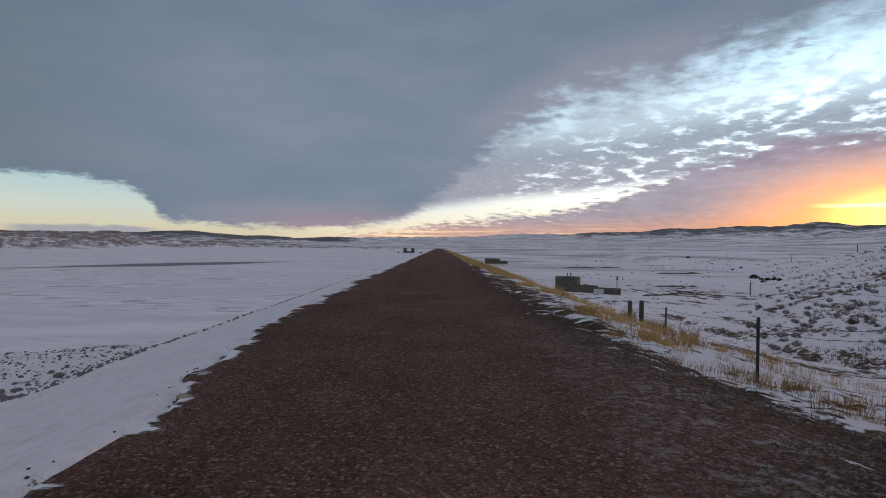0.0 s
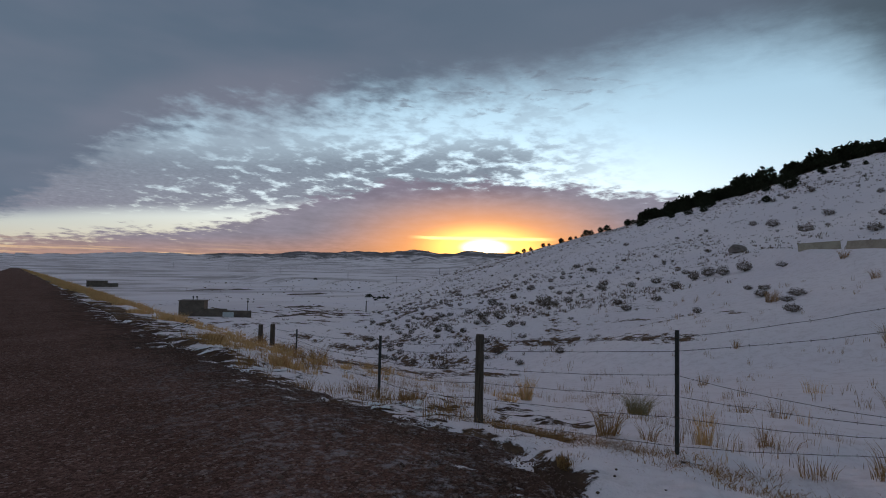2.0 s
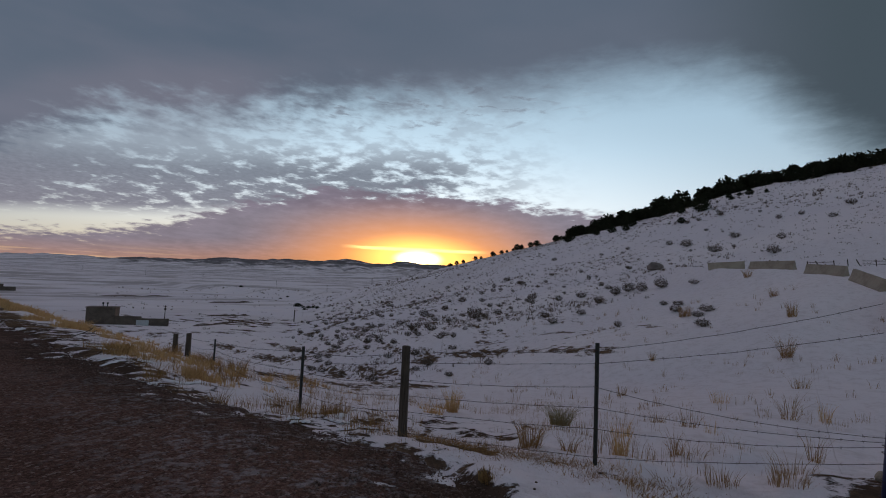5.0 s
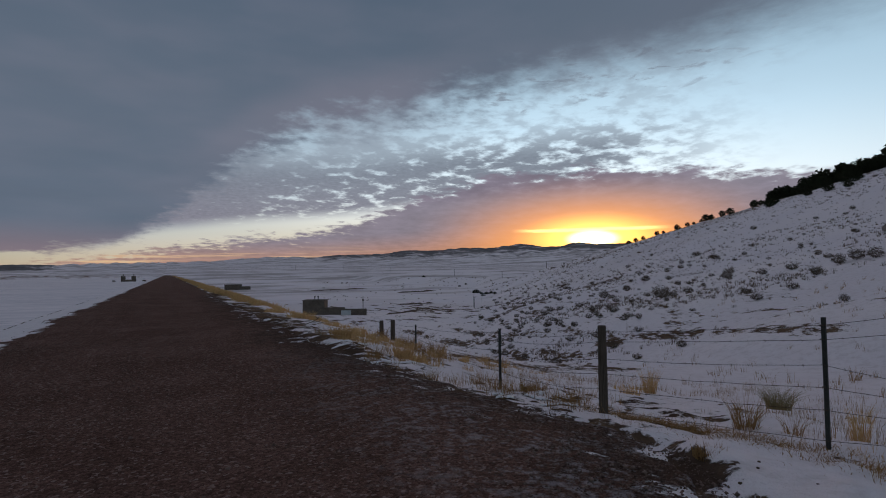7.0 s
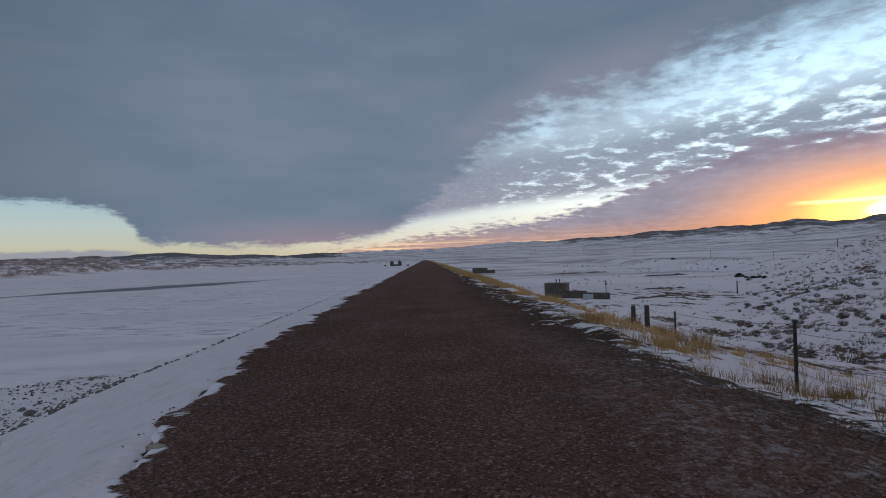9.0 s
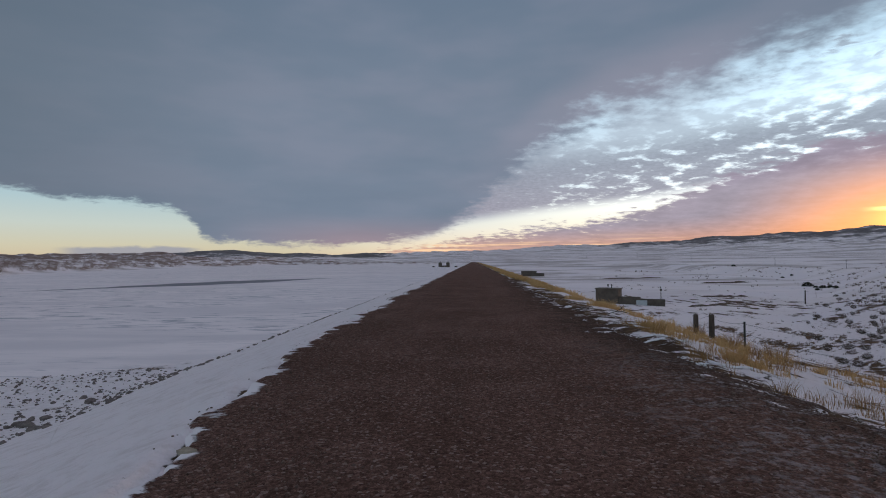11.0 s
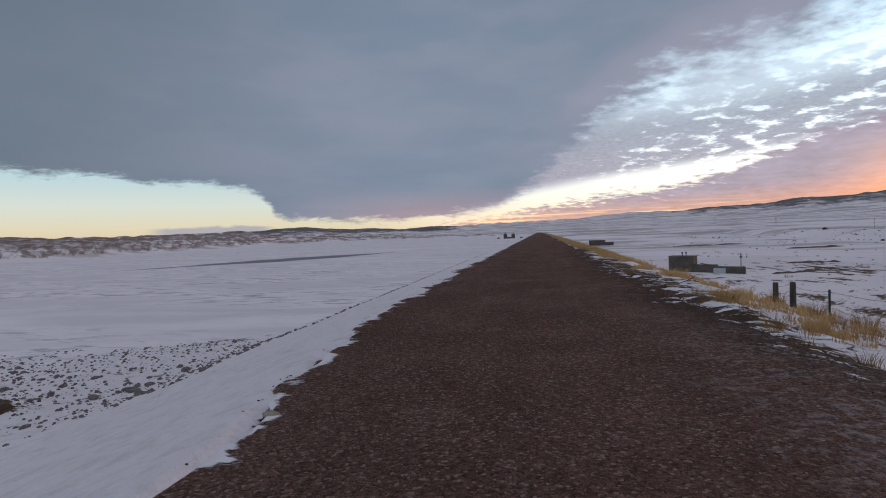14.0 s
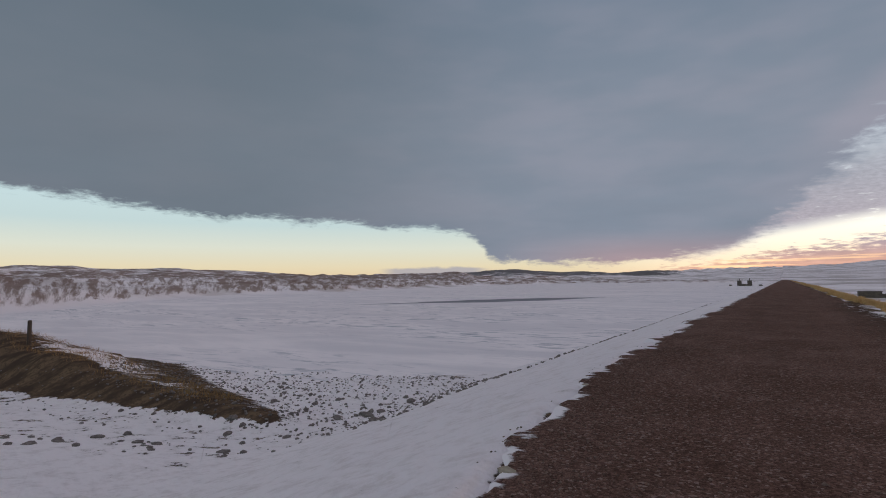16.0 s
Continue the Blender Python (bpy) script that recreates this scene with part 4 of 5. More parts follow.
# ---- outlet works at the foot of the dam ----
outlet = empty("outlet_house", 31.7, 127.7, height(31.7, 127.7), "dark concrete outlet house with wing wall", "outlet house")
rot_out = Matrix.Rotation(math.atan2(-6.8, 14.0), 4, "Z")


def outlet_part(name, bm, mat, label="", parent=outlet):
    bmesh.ops.transform(bm, verts=bm.verts, matrix=rot_out)
    return part(name, bm, mat, parent, label)


outlet_part("house", box(bmesh.new(), -2.6, -2.0, -1.0, 2.6, 2.2, 3.35, 0.06), M_CONC_DARK)
outlet_part("roof_slab", box(bmesh.new(), -2.75, -2.15, 3.352, 2.75, 2.35, 3.55, 0.04), M_CONC_DARK)
outlet_part("wing_wall", box(bmesh.new(), 2.62, -1.9, -1.0, 7.4, -1.3, 1.75, 0.05), M_CONC_DARK)
outlet_part("end_wall", box(bmesh.new(), 7.42, -1.9, -1.0, 12.6, -1.3, 1.35, 0.05), M_CONC_DARK)
bm = box(bmesh.new(), 6.6, -2.35, -0.6, 8.9, -1.92, 1.0, 0.05)
outlet_part("gate_panel", bm, M_PALE, "pale metal gate panel")
for gx in (-0.1, 0.7):
    bm = bmesh.new()
    tube(bm, [(gx, 0, 3.55), (gx, 0, 4.1), (gx, 0, 4.12), (gx, 0, 4.45)], [0.09, 0.09, 0.2, 0.16], 10)
    outlet_part("valve_stem", bm, M_STEEL)
bm = bmesh.new()
tube(bm, [(11.7, -1.1, -0.5), (11.7, -1.1, 4.2)], [0.09, 0.07], 10)
box(bm, 11.5, -1.3, 3.2, 11.9, -0.9, 3.6, 0.02)
outlet_part("gauge_pole", bm, M_POST)

# low sheds on the valley floor
shed = empty("pump_shed", 37.0, 340.0, height(37, 340), "low dark shed on the snowy valley floor", "shed")
part("wall", box(bmesh.new(), -6.6, -3, -1, 2.6, 3, 2.9, 0.05), M_CONC_DARK, shed)
part("roof", box(bmesh.new(), -6.8, -3.2, 2.902, 2.8, 3.2, 3.25, 0.05), M_CONC_DARK, shed)
part("annex", box(bmesh.new(), 2.62, -3, -1, 7.6, 3, 1.9, 0.05), M_CONC_DARK, shed)

# intake structure in the ice
intake = empty("intake_tower", -22.8, 400.0, LAKE_Z, "dark concrete intake structure in the frozen lake", "intake tower")
part("platform", box(bmesh.new(), -4.2, -3, -1.5, 4.2, 3, 1.3, 0.1), M_CONC_DARK, intake)
for sx in (-3.0, 2.9):
    bm = box(bmesh.new(), sx - 1.25, -1.6, 1.302, sx + 1.25, 1.6, 3.6, 0.1)
    tube(bm, [(sx, 0, 3.55), (sx, 0, 5.0)], [0.25, 0.18], 8)
    part("hoist", bm, M_CONC_DARK, intake)
for sx, w in ((-8.2, 0.9), (9.0, 1.1)):
    ob = part("buoy", box(bmesh.new(), -w, -0.7, -0.3, w, 0.7, 0.9, 0.2), M_CONC_DARK)
    ob.location = (-22.8 + sx, 400, LAKE_Z)
    tagged(ob, "dark float frozen in the lake ice", "float", "floats by the intake")

# ---- valley poles and far fences ----


def pole(name, x, y, tall, r, label, cat, group, arm=False):
    z = height(x, y)
    ob = empty(name, x, y, z, label, cat, group)
    bm = bmesh.new()
    tube(bm, [(0, 0, -0.3), (0, 0, tall)], [r, r * 0.75], 8)
    part("shaft", bm, M_POST, ob)
    if arm:
        part("crossarm", box(bmesh.new(), -1.1, -0.07, tall - 0.7, 1.1, 0.07, tall - 0.55, 0.01), M_POST, ob)
    return ob


for a, d, tall in ((38.9, 300, 5.0), (31.0, 150, 3.2), (36.5, 420, 7.0), (34.2, 520, 8.0), (29.0, 620, 8.5), (22.0, 800, 9.0), (17.0, 950, 9.0), (12.0, 1100, 9.0)):
    pole("utility_pole", d * math.sin(radians(a)), d * math.cos(radians(a)), tall, 0.16, "weathered wooden utility pole in the snowy valley", "utility pole", "valley utility poles", d > 350)

road_fence = empty("hill_fence", 75, 12, height(75, 12), "low dark post and wire fence above the road", "fence")
last = None
for k in range(12):
    bearing, reach = radians(78.3 + k * 0.95), 67.0 - 0.25 * k + 0.4 * math.sin(2.0 * k)
    x, y = reach * math.sin(bearing), reach * math.cos(bearing)
    z = height(x, y)
    bm = bmesh.new()
    lean = 0.5 if k % 3 == 1 else 0.1
    tube(bm, [(x, y, z - 0.2), (x + 0.1, y + lean, z + 0.85)], 0.05, 6)
    ob = part("post", bm, M_POST, road_fence)
    ob.matrix_parent_inverse = Matrix.Translation(-road_fence.location)
    if last and k not in (3, 6, 7):
        for hh in (0.4, 0.7):
            bm = bmesh.new()
            tube(bm, [(last[0], last[1], last[2] + hh), (x, y, z + hh)], 0.03, 4)
            ob = part("wire", bm, M_WIRE, road_fence)
            ob.matrix_parent_inverse = Matrix.Translation(-road_fence.location)
    last = (x, y, z)

shore_post = part("shore_post", tube(bmesh.new(), [(0, 0, -0.3), (0.03, 0, 1.2), (0.03, 0, 1.23)], [0.10, 0.09, 0.07], 10), M_POST)
shore_post.location = (-32.8, 12.1, height(-32.8, 12.1))
tagged(shore_post, "grey wooden post standing on the grassy earth bank", "post")

# ---- brush ----


def sage_model(seed):
    g = np.random.default_rng(seed)
    ob = new("sagebrush")
    bm = bmesh.new()
    for k in range(6):
        a, l = g.uniform(0, 6.283), g.uniform(0.25, 0.5)
        tube(bm, [(0, 0, -0.05), (l * 0.3 * math.cos(a), l * 0.3 * math.sin(a), l * 0.5), (l * math.cos(a), l * math.sin(a), l)], [0.02, 0.014, 0.006], 5)
    part("stems", bm, M_BARK, ob)

    def shape():
        v = g.normal(size=3)
        v /= np.linalg.norm(v)
        r = g.uniform(0.25, 1) ** 0.4
        lump = 1 + 0.35 * noise.noise(Vector(v) * 2.2 + Vector((seed, 0, 0)))
        return (v[0] * 0.52 * r * lump, v[1] * 0.52 * r * lump, 0.12 + (0.42 + 0.55 * v[2] * r) * lump * g.uniform(0.5, 1.0))
    v, f = leaf_cloud(g, 700, 0.05, shape)
    leaf = new("foliage", raw_mesh("foliage", v, f, M_SAGE))
    leaf.parent = ob
    return ob


SAGE = [sage_model(k) for k in range(4)]
for ob in SAGE:
    tagged(ob, "dark leafless sagebrush on the snowy hillside", "shrub", "sagebrush on the slope")
brush = random.Random(5)
SPOTS = [(60, 28.5, 1.3), (60.6, 27.2, 1.5), (59.4, 25.1, 1.3), (59.7, 23, 1.5), (35.2, 11.2, 0.7), (50.8, 32.4, 1.0), (56, 42.9, 1.3), (54.5, 45.6, 1.9), (63.6, 64.5, 1.9), (58.3, 64.6, 1.4),
         (47.6, 50, 1.2), (48.8, 48.1, 1.1), (60.8, 36.7, 1.1), (60.9, 33.5, 1.0), (96.5, 71.4, 1.5), (84.8, 59.4, 1.4), (55.6, 28.4, 0.9), (73.6, 64.7, 1.4), (66.1, 61.9, 1.2), (56.8, 69.9, 1.4),
         (128.5, 35.9, 1.4), (116.3, 11.3, 1.7), (141, 19, 1.5), (115.4, 18.6, 1.2), (105.6, 12.7, 1.2), (88.3, 25.6, 1.7), (76.8, 15.5, 1.3), (91.7, 17.4, 1.4), (103, 26.5, 1.6), (106.9, 39.4, 1.5), (100.4, 33.9, 1.6)]
while len(SPOTS) < 270:
    a, d = radians(brush.uniform(31, 88)), brush.uniform(38, 175)
    x, y = d * math.sin(a), d * math.cos(a)
    keep = 1.0 if y > 38 and x < 95 else 0.28
    if brush.random() < keep and x > 26 and not (x > 30 and y < 9):
        SPOTS.append((x, y, brush.uniform(0.4, 1.05)))
for k, (x, y, s) in enumerate(SPOTS):
    m = Matrix.Translation((x, y, height(x, y))) @ Matrix.Rotation(brush.uniform(0, 6.28), 4, "Z")
    src = SAGE[k % 4]
    if k < 4:
        src.matrix_world = m @ Matrix.Diagonal((s, s, s * 0.85, 1))
    else:
        ob = copy_thing(src, m)
        ob.scale = (s * brush.uniform(0.75, 1.5), s * brush.uniform(0.75, 1.3), s * brush.uniform(0.55, 0.9))

# low brush past counting, on the slope and over the plain
g = np.random.default_rng(3)
many = 60000
bearing, d = g.uniform(14, 95, many), 42 * np.exp(g.uniform(0, 2.4, many))
bx, by = d * np.sin(np.radians(bearing)), d * np.cos(np.radians(bearing))
bz = land(bx, by)
share = (0.10 + 0.28 * smooth(-bearing, -62, -46) + 1.6 * fbm(bx / 11, by / 17, 77)) * (0.10 + 0.90 * smooth(bz, -8.2, -6.0))
keep = (g.uniform(0, 1, many) < share) & ~((bx < 24) & (by < 26)) & ~((bx > 30) & (bx < 70) & (by < 20) & (bx > 2.2 * by))
roots = []
for k in np.flatnonzero(keep)[:4200]:
    tall = g.uniform(0.10, 0.42) * (1 + d[k] / 300)
    roots += tuft_roots(g, bx[k], by[k], bz[k], tall, tall * 0.7, 10, 0.012 + 0.0005 * d[k], 0.7)
tagged(new("low_brush", blades_mesh("low_brush", roots, M_BRUSH, 9)), "low dark brush scattered over snowy slopes", "shrubs", kind="stuff")

# fine specks of brush over the upper slope
many = 16000
hx, hy = g.uniform(62, 186, many), g.uniform(-45, 175, many)
hz = land(hx, hy)
speck = (g.uniform(0, 1, many) < 0.55 + 0.9 * fbm(hx / 16, hy / 16, 79)) & (hz > -2.0)
roots = []
for k in np.flatnonzero(speck):
    far = math.hypot(hx[k], hy[k])
    roots += tuft_roots(g, hx[k], hy[k], hz[k], g.uniform(0.08, 0.30), 0.25, 4, 0.03 + 0.0005 * far, 0.8)
tagged(new("slope_brush", blades_mesh("slope_brush", roots, M_BRUSH, 19)), "tiny dark brush specks over the upper snowy slope", "shrubs", kind="stuff")

# rounded juniper trees along the ridge


def juniper_model(seed):
    g = np.random.default_rng(seed + 50)
    ob = new("juniper_tree")
    bm = bmesh.new()
    tube(bm, [(0, 0, -0.3), (0.05, 0.02, 1.0), (0.1, -0.05, 2.5)], [0.22, 0.16, 0.05], 8)
    for k in range(6):
        a, z0 = g.uniform(0, 6.283), g.uniform(0.4, 1.4)
        tube(bm, [(0.04, 0, z0), (0.9 * math.cos(a), 0.9 * math.sin(a), z0 + 0.7)], [0.07, 0.02], 5)
    part("trunk", bm, M_BARK, ob)

    def shape():
        v = g.normal(size=3)
        v /= np.linalg.norm(v)
        r = g.uniform(0.2, 1) ** 0.4
        lump = 1 + 0.45 * noise.noise(Vector(v) * 2.0 + Vector((seed * 5.0, 1, 0)))
        taper = 1.0 - 0.35 * max(v[2], 0)
        return (v[0] * 1.7 * r * lump * taper, v[1] * 1.7 * r * lump * taper, 1.5 + v[2] * 1.55 * r * lump)
    v, f = leaf_cloud(g, 1500, 0.17, shape)
    leaf = new("crown", raw_mesh("crown", v, f, M_JUNIPER))
    leaf.parent = ob
    return ob


TREES = [juniper_model(k) for k in range(4)]
wood_rng = random.Random(9)
TREE_AT = [(143.2, 44.5, 1.25), (152.7, 73.5, 0.8), (161, 73.3, 1.0), (152.4, 78.6, 0.7), (128.9, 44.6, 0.6)]
for k in range(26):
    y = 168 - k * 3.6 + wood_rng.uniform(-1.5, 1.5)
    TREE_AT.append((185 + wood_rng.uniform(-6, 5), y, wood_rng.uniform(0.35, 0.75) + 0.2 * (y < 130)))
for k in range(34):
    y = wood_rng.uniform(-30, 95)
    TREE_AT.append((wood_rng.uniform(150, 176), y, wood_rng.uniform(0.3, 0.8)))
for k in range(70):
    y = wood_rng.uniform(-45, 96)
    TREE_AT.append((wood_rng.uniform(174, 188), y, wood_rng.uniform(0.9, 1.5)))
for k, (x, y, s) in enumerate(TREE_AT):
    m = Matrix.Translation((x, y, height(x, y) - 0.1)) @ Matrix.Rotation(wood_rng.uniform(0, 6.28), 4, "Z")
    src = TREES[k % 4]
    tagged(src, "dark rounded juniper tree on the snowy ridge", "tree", "junipers on the ridge")
    if k < 4:
        src.matrix_world = m @ Matrix.Diagonal((s, s, s, 1))
    else:
        copy_thing(src, m).scale = (s * wood_rng.uniform(0.9, 1.2), s, s * wood_rng.uniform(0.85, 1.15))

# the dense wood behind them
vs, fs, base = [], [], 0
for k in range(480):
    y = wood_rng.uniform(-90, 112)
    x = 186 + abs(wood_rng.gauss(0, 14))
    z, s = height(x, y), wood_rng.uniform(1.15, 1.8) * (1.0 + 0.35 * math.exp(-(((y - 68) / 26) ** 2)))

    def crown():
        v = g.normal(size=3)
        v /= np.linalg.norm(v)
        r = g.uniform(0.2, 1) ** 0.4
        return (x + v[0] * 1.5 * r * s, y + v[1] * 1.5 * r * s, z + s * (1.75 + v[2] * 1.65 * r))
    v, f = leaf_cloud(g, 230, 0.33 * s, crown)
    vs.append(v)
    fs.append(f + base)
    base += len(v)
tagged(new("ridge_wood", raw_mesh("ridge_wood", np.concatenate(vs), np.concatenate(fs), M_JUNIPER)), "dense dark juniper wood along the ridge", "trees", kind="stuff")

# a few dark trees and bushes on the valley floor
for a, d, s in ((31.3, 235, 0.85), (31.9, 222, 0.4), (32.4, 214, 0.5), (32.0, 205, 0.36), (32.9, 210, 0.42), (33.3, 200, 0.4), (25.6, 430, 0.7), (29.5, 330, 0.45), (30.2, 335, 0.4)):
    x, y = d * math.sin(radians(a)), d * math.cos(radians(a))
    ob = copy_thing(TREES[int(a) % 4], Matrix.Translation((x, y, height(x, y) - 0.55 * s)))
    ob.scale = (s * 1.35, s * 1.1, s * 0.8)
    tagged(ob, "small dark bushy tree in the snowy valley", "tree", "valley trees")

outcrop = new("boulder", rock_mesh("boulder", 31, M_ROCK, 0.6, 2))
outcrop.matrix_world = Matrix.Translation((78.5, 31.0, height(78.5, 31.0) + 0.35)) @ Matrix.Diagonal((3.6, 3.0, 2.4, 1))
tagged(outcrop, "brown boulder on the snowy hillside", "boulder")
pale_rock = new("boulder", rock_mesh("boulder", 12, M_CONC, 0.8, 2))
pale_rock.matrix_world = Matrix.Translation((7.5, 0.95, height(7.5, 0.95) + 0.05)) @ Matrix.Diagonal((0.17, 0.16, 0.16, 1))
tagged(pale_rock, "pale rounded stone beside the blue gate post", "boulder")

# ---- dry grass ----


def tuft(x, y, tall, spread, count, mat, label, seed, lean=0.35, width=0.007):
    gg = np.random.default_rng(seed)
    ob = new("grass_tuft")
    ob.location = (x, y, height(x, y) - 0.05)
    blades = new("clump", blades_mesh("clump", tuft_roots(gg, 0, 0, 0, tall, spread * 0.8, int(count * 1.5), width, lean), mat, seed, True))
    tagged(blades, kind="stuff").parent = ob
    return tagged(ob, label, "grass", "tufts by the fence")


STRAWY, DULL = "straw-coloured dry bunchgrass standing in snow", "dull brown dry bunchgrass standing in snow"
TUFTS = [(4.4, 10.9, 0.5, 0.22, 150, 0), (3.5, 10.2, 0.3, 0.2, 100, 1), (3.7, 13.2, 0.35, 0.25, 110, 0), (4.1, 13.8, 0.35, 0.25, 110, 0), (3.7, 8.1, 0.28, 0.15, 70, 0), (3.3, 9.9, 0.22, 0.15, 60, 1), (8.4, 7.6, 0.58, 0.14, 120, 0), (5.55, 3.78, 0.42, 0.13, 110, 1), (5.75, 3.38, 0.3, 0.09, 40, 0), (6.05, 2.9, 0.42, 0.09, 60, 0), (5.0, 7.1, 0.27, 0.12, 70, 1),
         (28.3, 5.5, 1.1, 0.25, 80, 0), (35.9, 6.6, 1.0, 0.3, 70, 1), (44.2, 9.1, 0.8, 0.3, 50, 0), (52.3, 12.7, 0.9, 0.3, 50, 0), (40.5, 14.0, 0.9, 0.5, 110, 1), (28.2, 11.5, 0.6, 0.15, 40, 0), (14.5, 3.0, 0.7, 0.2, 36, 0), (14.9, 2.4, 0.6, 0.15, 26, 0), (11.7, 4.0, 0.5, 0.2, 30, 0), (11.6, 4.6, 0.5, 0.15, 26, 0), (5.9, 1.8, 0.26, 0.16, 60, 1), (6.2, 1.28, 0.24, 0.22, 80, 0), (5.6, 2.15, 0.16, 0.2, 60, 0), (5.55, 2.6, 0.16, 0.2, 60, 0),
         (6.4, 13.2, 0.5, 0.25, 110, 0), (6.3, 15.0, 0.45, 0.25, 100, 0), (5.9, 12.2, 0.4, 0.3, 100, 0), (6.2, 16.9, 0.45, 0.25, 100, 1), (5.2, 11.0, 0.35, 0.25, 80, 0), (4.6, 9.7, 0.25, 0.25, 70, 0),
         (5.0, 7.0, 0.25, 0.25, 80, 0), (5.2, 6.3, 0.2, 0.3, 70, 0), (8.5, 4.0, 0.4, 0.15, 30, 0), (9.95, 1.62, 0.5, 0.12, 30, 0), (7.35, 2.74, 0.4, 0.08, 22, 0), (10.5, 3.2, 0.4, 0.2, 18, 0), (8.0, 1.6, 0.4, 0.3, 30, 0), (7.4, 2.6, 0.3, 0.2, 25, 0),
         (16.5, 5.0, 0.5, 0.3, 40, 0), (19.0, 9.0, 0.5, 0.2, 40, 1), (22.0, 4.0, 0.6, 0.3, 40, 0), (4.08, 3.2, 0.12, 0.17, 160, 1), (5.0, 4.4, 0.14, 0.25, 80, 0), (5.2, 4.9, 0.12, 0.3, 80, 0)]
for k, (x, y, tall, spread, count, dull) in enumerate(TUFTS):
    if math.hypot(x, y) < 13:
        x, y = x + 0.12, y + 0.28
    tuft(x, y, tall, spread, count, M_STRAW_DARK if dull or k % 3 else M_STRAW, DULL if dull else STRAWY, 100 + k, 0.45 + 0.25 * (k % 3), 0.0045 + 0.0003 * math.hypot(x, y))
bush = new("rabbitbrush")
bush.location = (9.05, 5.65, height(9.05, 5.65))
twigs = new("twig_mass", blades_mesh("twig_mass", tuft_roots(np.random.default_rng(77), 0, 0, 0, 0.44, 0.16, 480, 0.005, 1.25), M_OLIVE, 77, True))
tagged(twigs, kind="stuff").parent = bush
tagged(bush, "pale olive rabbitbrush in the snowy hollow", "shrub", "tufts by the fence")

# the straw shoulder of the dam: bunches, thicker along the far reach
roots = []
g = np.random.default_rng(12)
for _ in range(5200):
    y = 7.5 * math.exp(g.uniform(0, 3.95))
    far_y = float(smooth(y, 18, 48))
    x = 4.4 - 0.5 * float(smooth(y, 25, 60)) + 5.4 * g.beta(1.15, 1.3)
    if g.uniform() > -0.16 + 0.64 * far_y + 1.5 * float(fbm(np.array(x / 1.1), np.array(y / 2.0), 91)):
        continue
    tall = (g.uniform(0.07, 0.2) + 0.10 * far_y) * (1.9 if g.uniform() < 0.12 else 1.0)
    bend = g.uniform(0.5, 1.2)
    roots += tuft_roots(g, x, y, height(x, y), tall, g.uniform(0.06, 0.15) + 0.1 * far_y, 32, 0.0045 + 0.00055 * y, bend)
for _ in range(7000):
    y = 10.5 * math.exp(g.uniform(0, 3.9))
    x = 3.55 - 0.45 * float(smooth(y, 25, 60)) + g.beta(1.9, 1.0) * (1.35 + 0.35 * float(smooth(y, 20, 60)))
    if g.uniform() > -0.3 + 0.84 * float(smooth(y, 15, 34)) + 2.2 * float(fbm(np.array(x / 0.8), np.array(y / 1.6), 93)):
        continue
    roots += tuft_roots(g, x, y, height(x, y), g.uniform(0.10, 0.22) + 0.10 * float(smooth(y, 16, 40)), g.uniform(0.08, 0.2), 24, 0.005 + 0.0005 * y, g.uniform(0.4, 1.0))
tagged(new("shoulder_grass", blades_mesh("shoulder_grass", roots, M_STRAW, 5)), "yellow dry grass along the dam shoulder", "grass", kind="stuff")
roots = []
while len(roots) < 6000:
    x, y = g.uniform(4.6, 16), g.uniform(-1, 16)
    if g.uniform() > 0.02 + 1.5 * float(fbm(np.array(x / 1.2), np.array(y / 1.2), 95)):
        continue
    roots += tuft_roots(g, x, y, height(x, y), g.uniform(0.08, 0.36), 0.1, 5, 0.0042, 0.45)
for _ in range(1500):
    x, y = 11 + 38 * g.uniform() ** 1.3, g.uniform(-2, 32)
    if x < 1.1 * y or g.uniform() > 0.25 + 1.4 * float(fbm(np.array(x / 3.0), np.array(y / 3.0), 97)):
        continue
    roots += tuft_roots(g, x, y, height(x, y), g.uniform(0.12, 0.5), 0.14, 8, 0.004 + 0.0003 * x, 0.5)
for _ in range(700):
    y = g.uniform(5.5, 15)
    x = g.uniform(3.5, 6.2)
    if g.uniform() > 0.04 + 1.5 * float(fbm(np.array(x / 0.9), np.array(y / 0.9), 99)):
        continue
    roots += tuft_roots(g, x, y, height(x, y), g.uniform(0.08, 0.34), 0.10, 14, 0.006, 0.7)
for _ in range(2400):
    s = g.uniform(0, 1)
    y = 1.2 + s * 5.0
    x = 5.25 + g.normal(0, 0.2)
    roots += tuft_roots(g, x, y, height(x, y), g.uniform(0.02, 0.07), 0.16, 5, 0.006, 2.2)
tagged(new("thin_grass", blades_mesh("thin_grass", roots, M_STRAW_DARK, 6)), "thin dry grass stems poking through snow", "grass", kind="stuff")
roots = []
while len(roots) < 9000:
    a = g.uniform(0.15, 1.7)
    x, y = -13.3 - 26.0 * a, 12.4 - 1.0 * a + g.uniform(-0.2, 4.5 * a + 0.4)
    roots += tuft_roots(g, x, y, height(x, y), g.uniform(0.08, 0.28), 0.25, 6, 0.012, 0.7)
tagged(new("bank_grass", blades_mesh("bank_grass", roots, M_STRAW_DARK, 7)), "dull dry grass on the brown earth bank", "grass", kind="stuff")

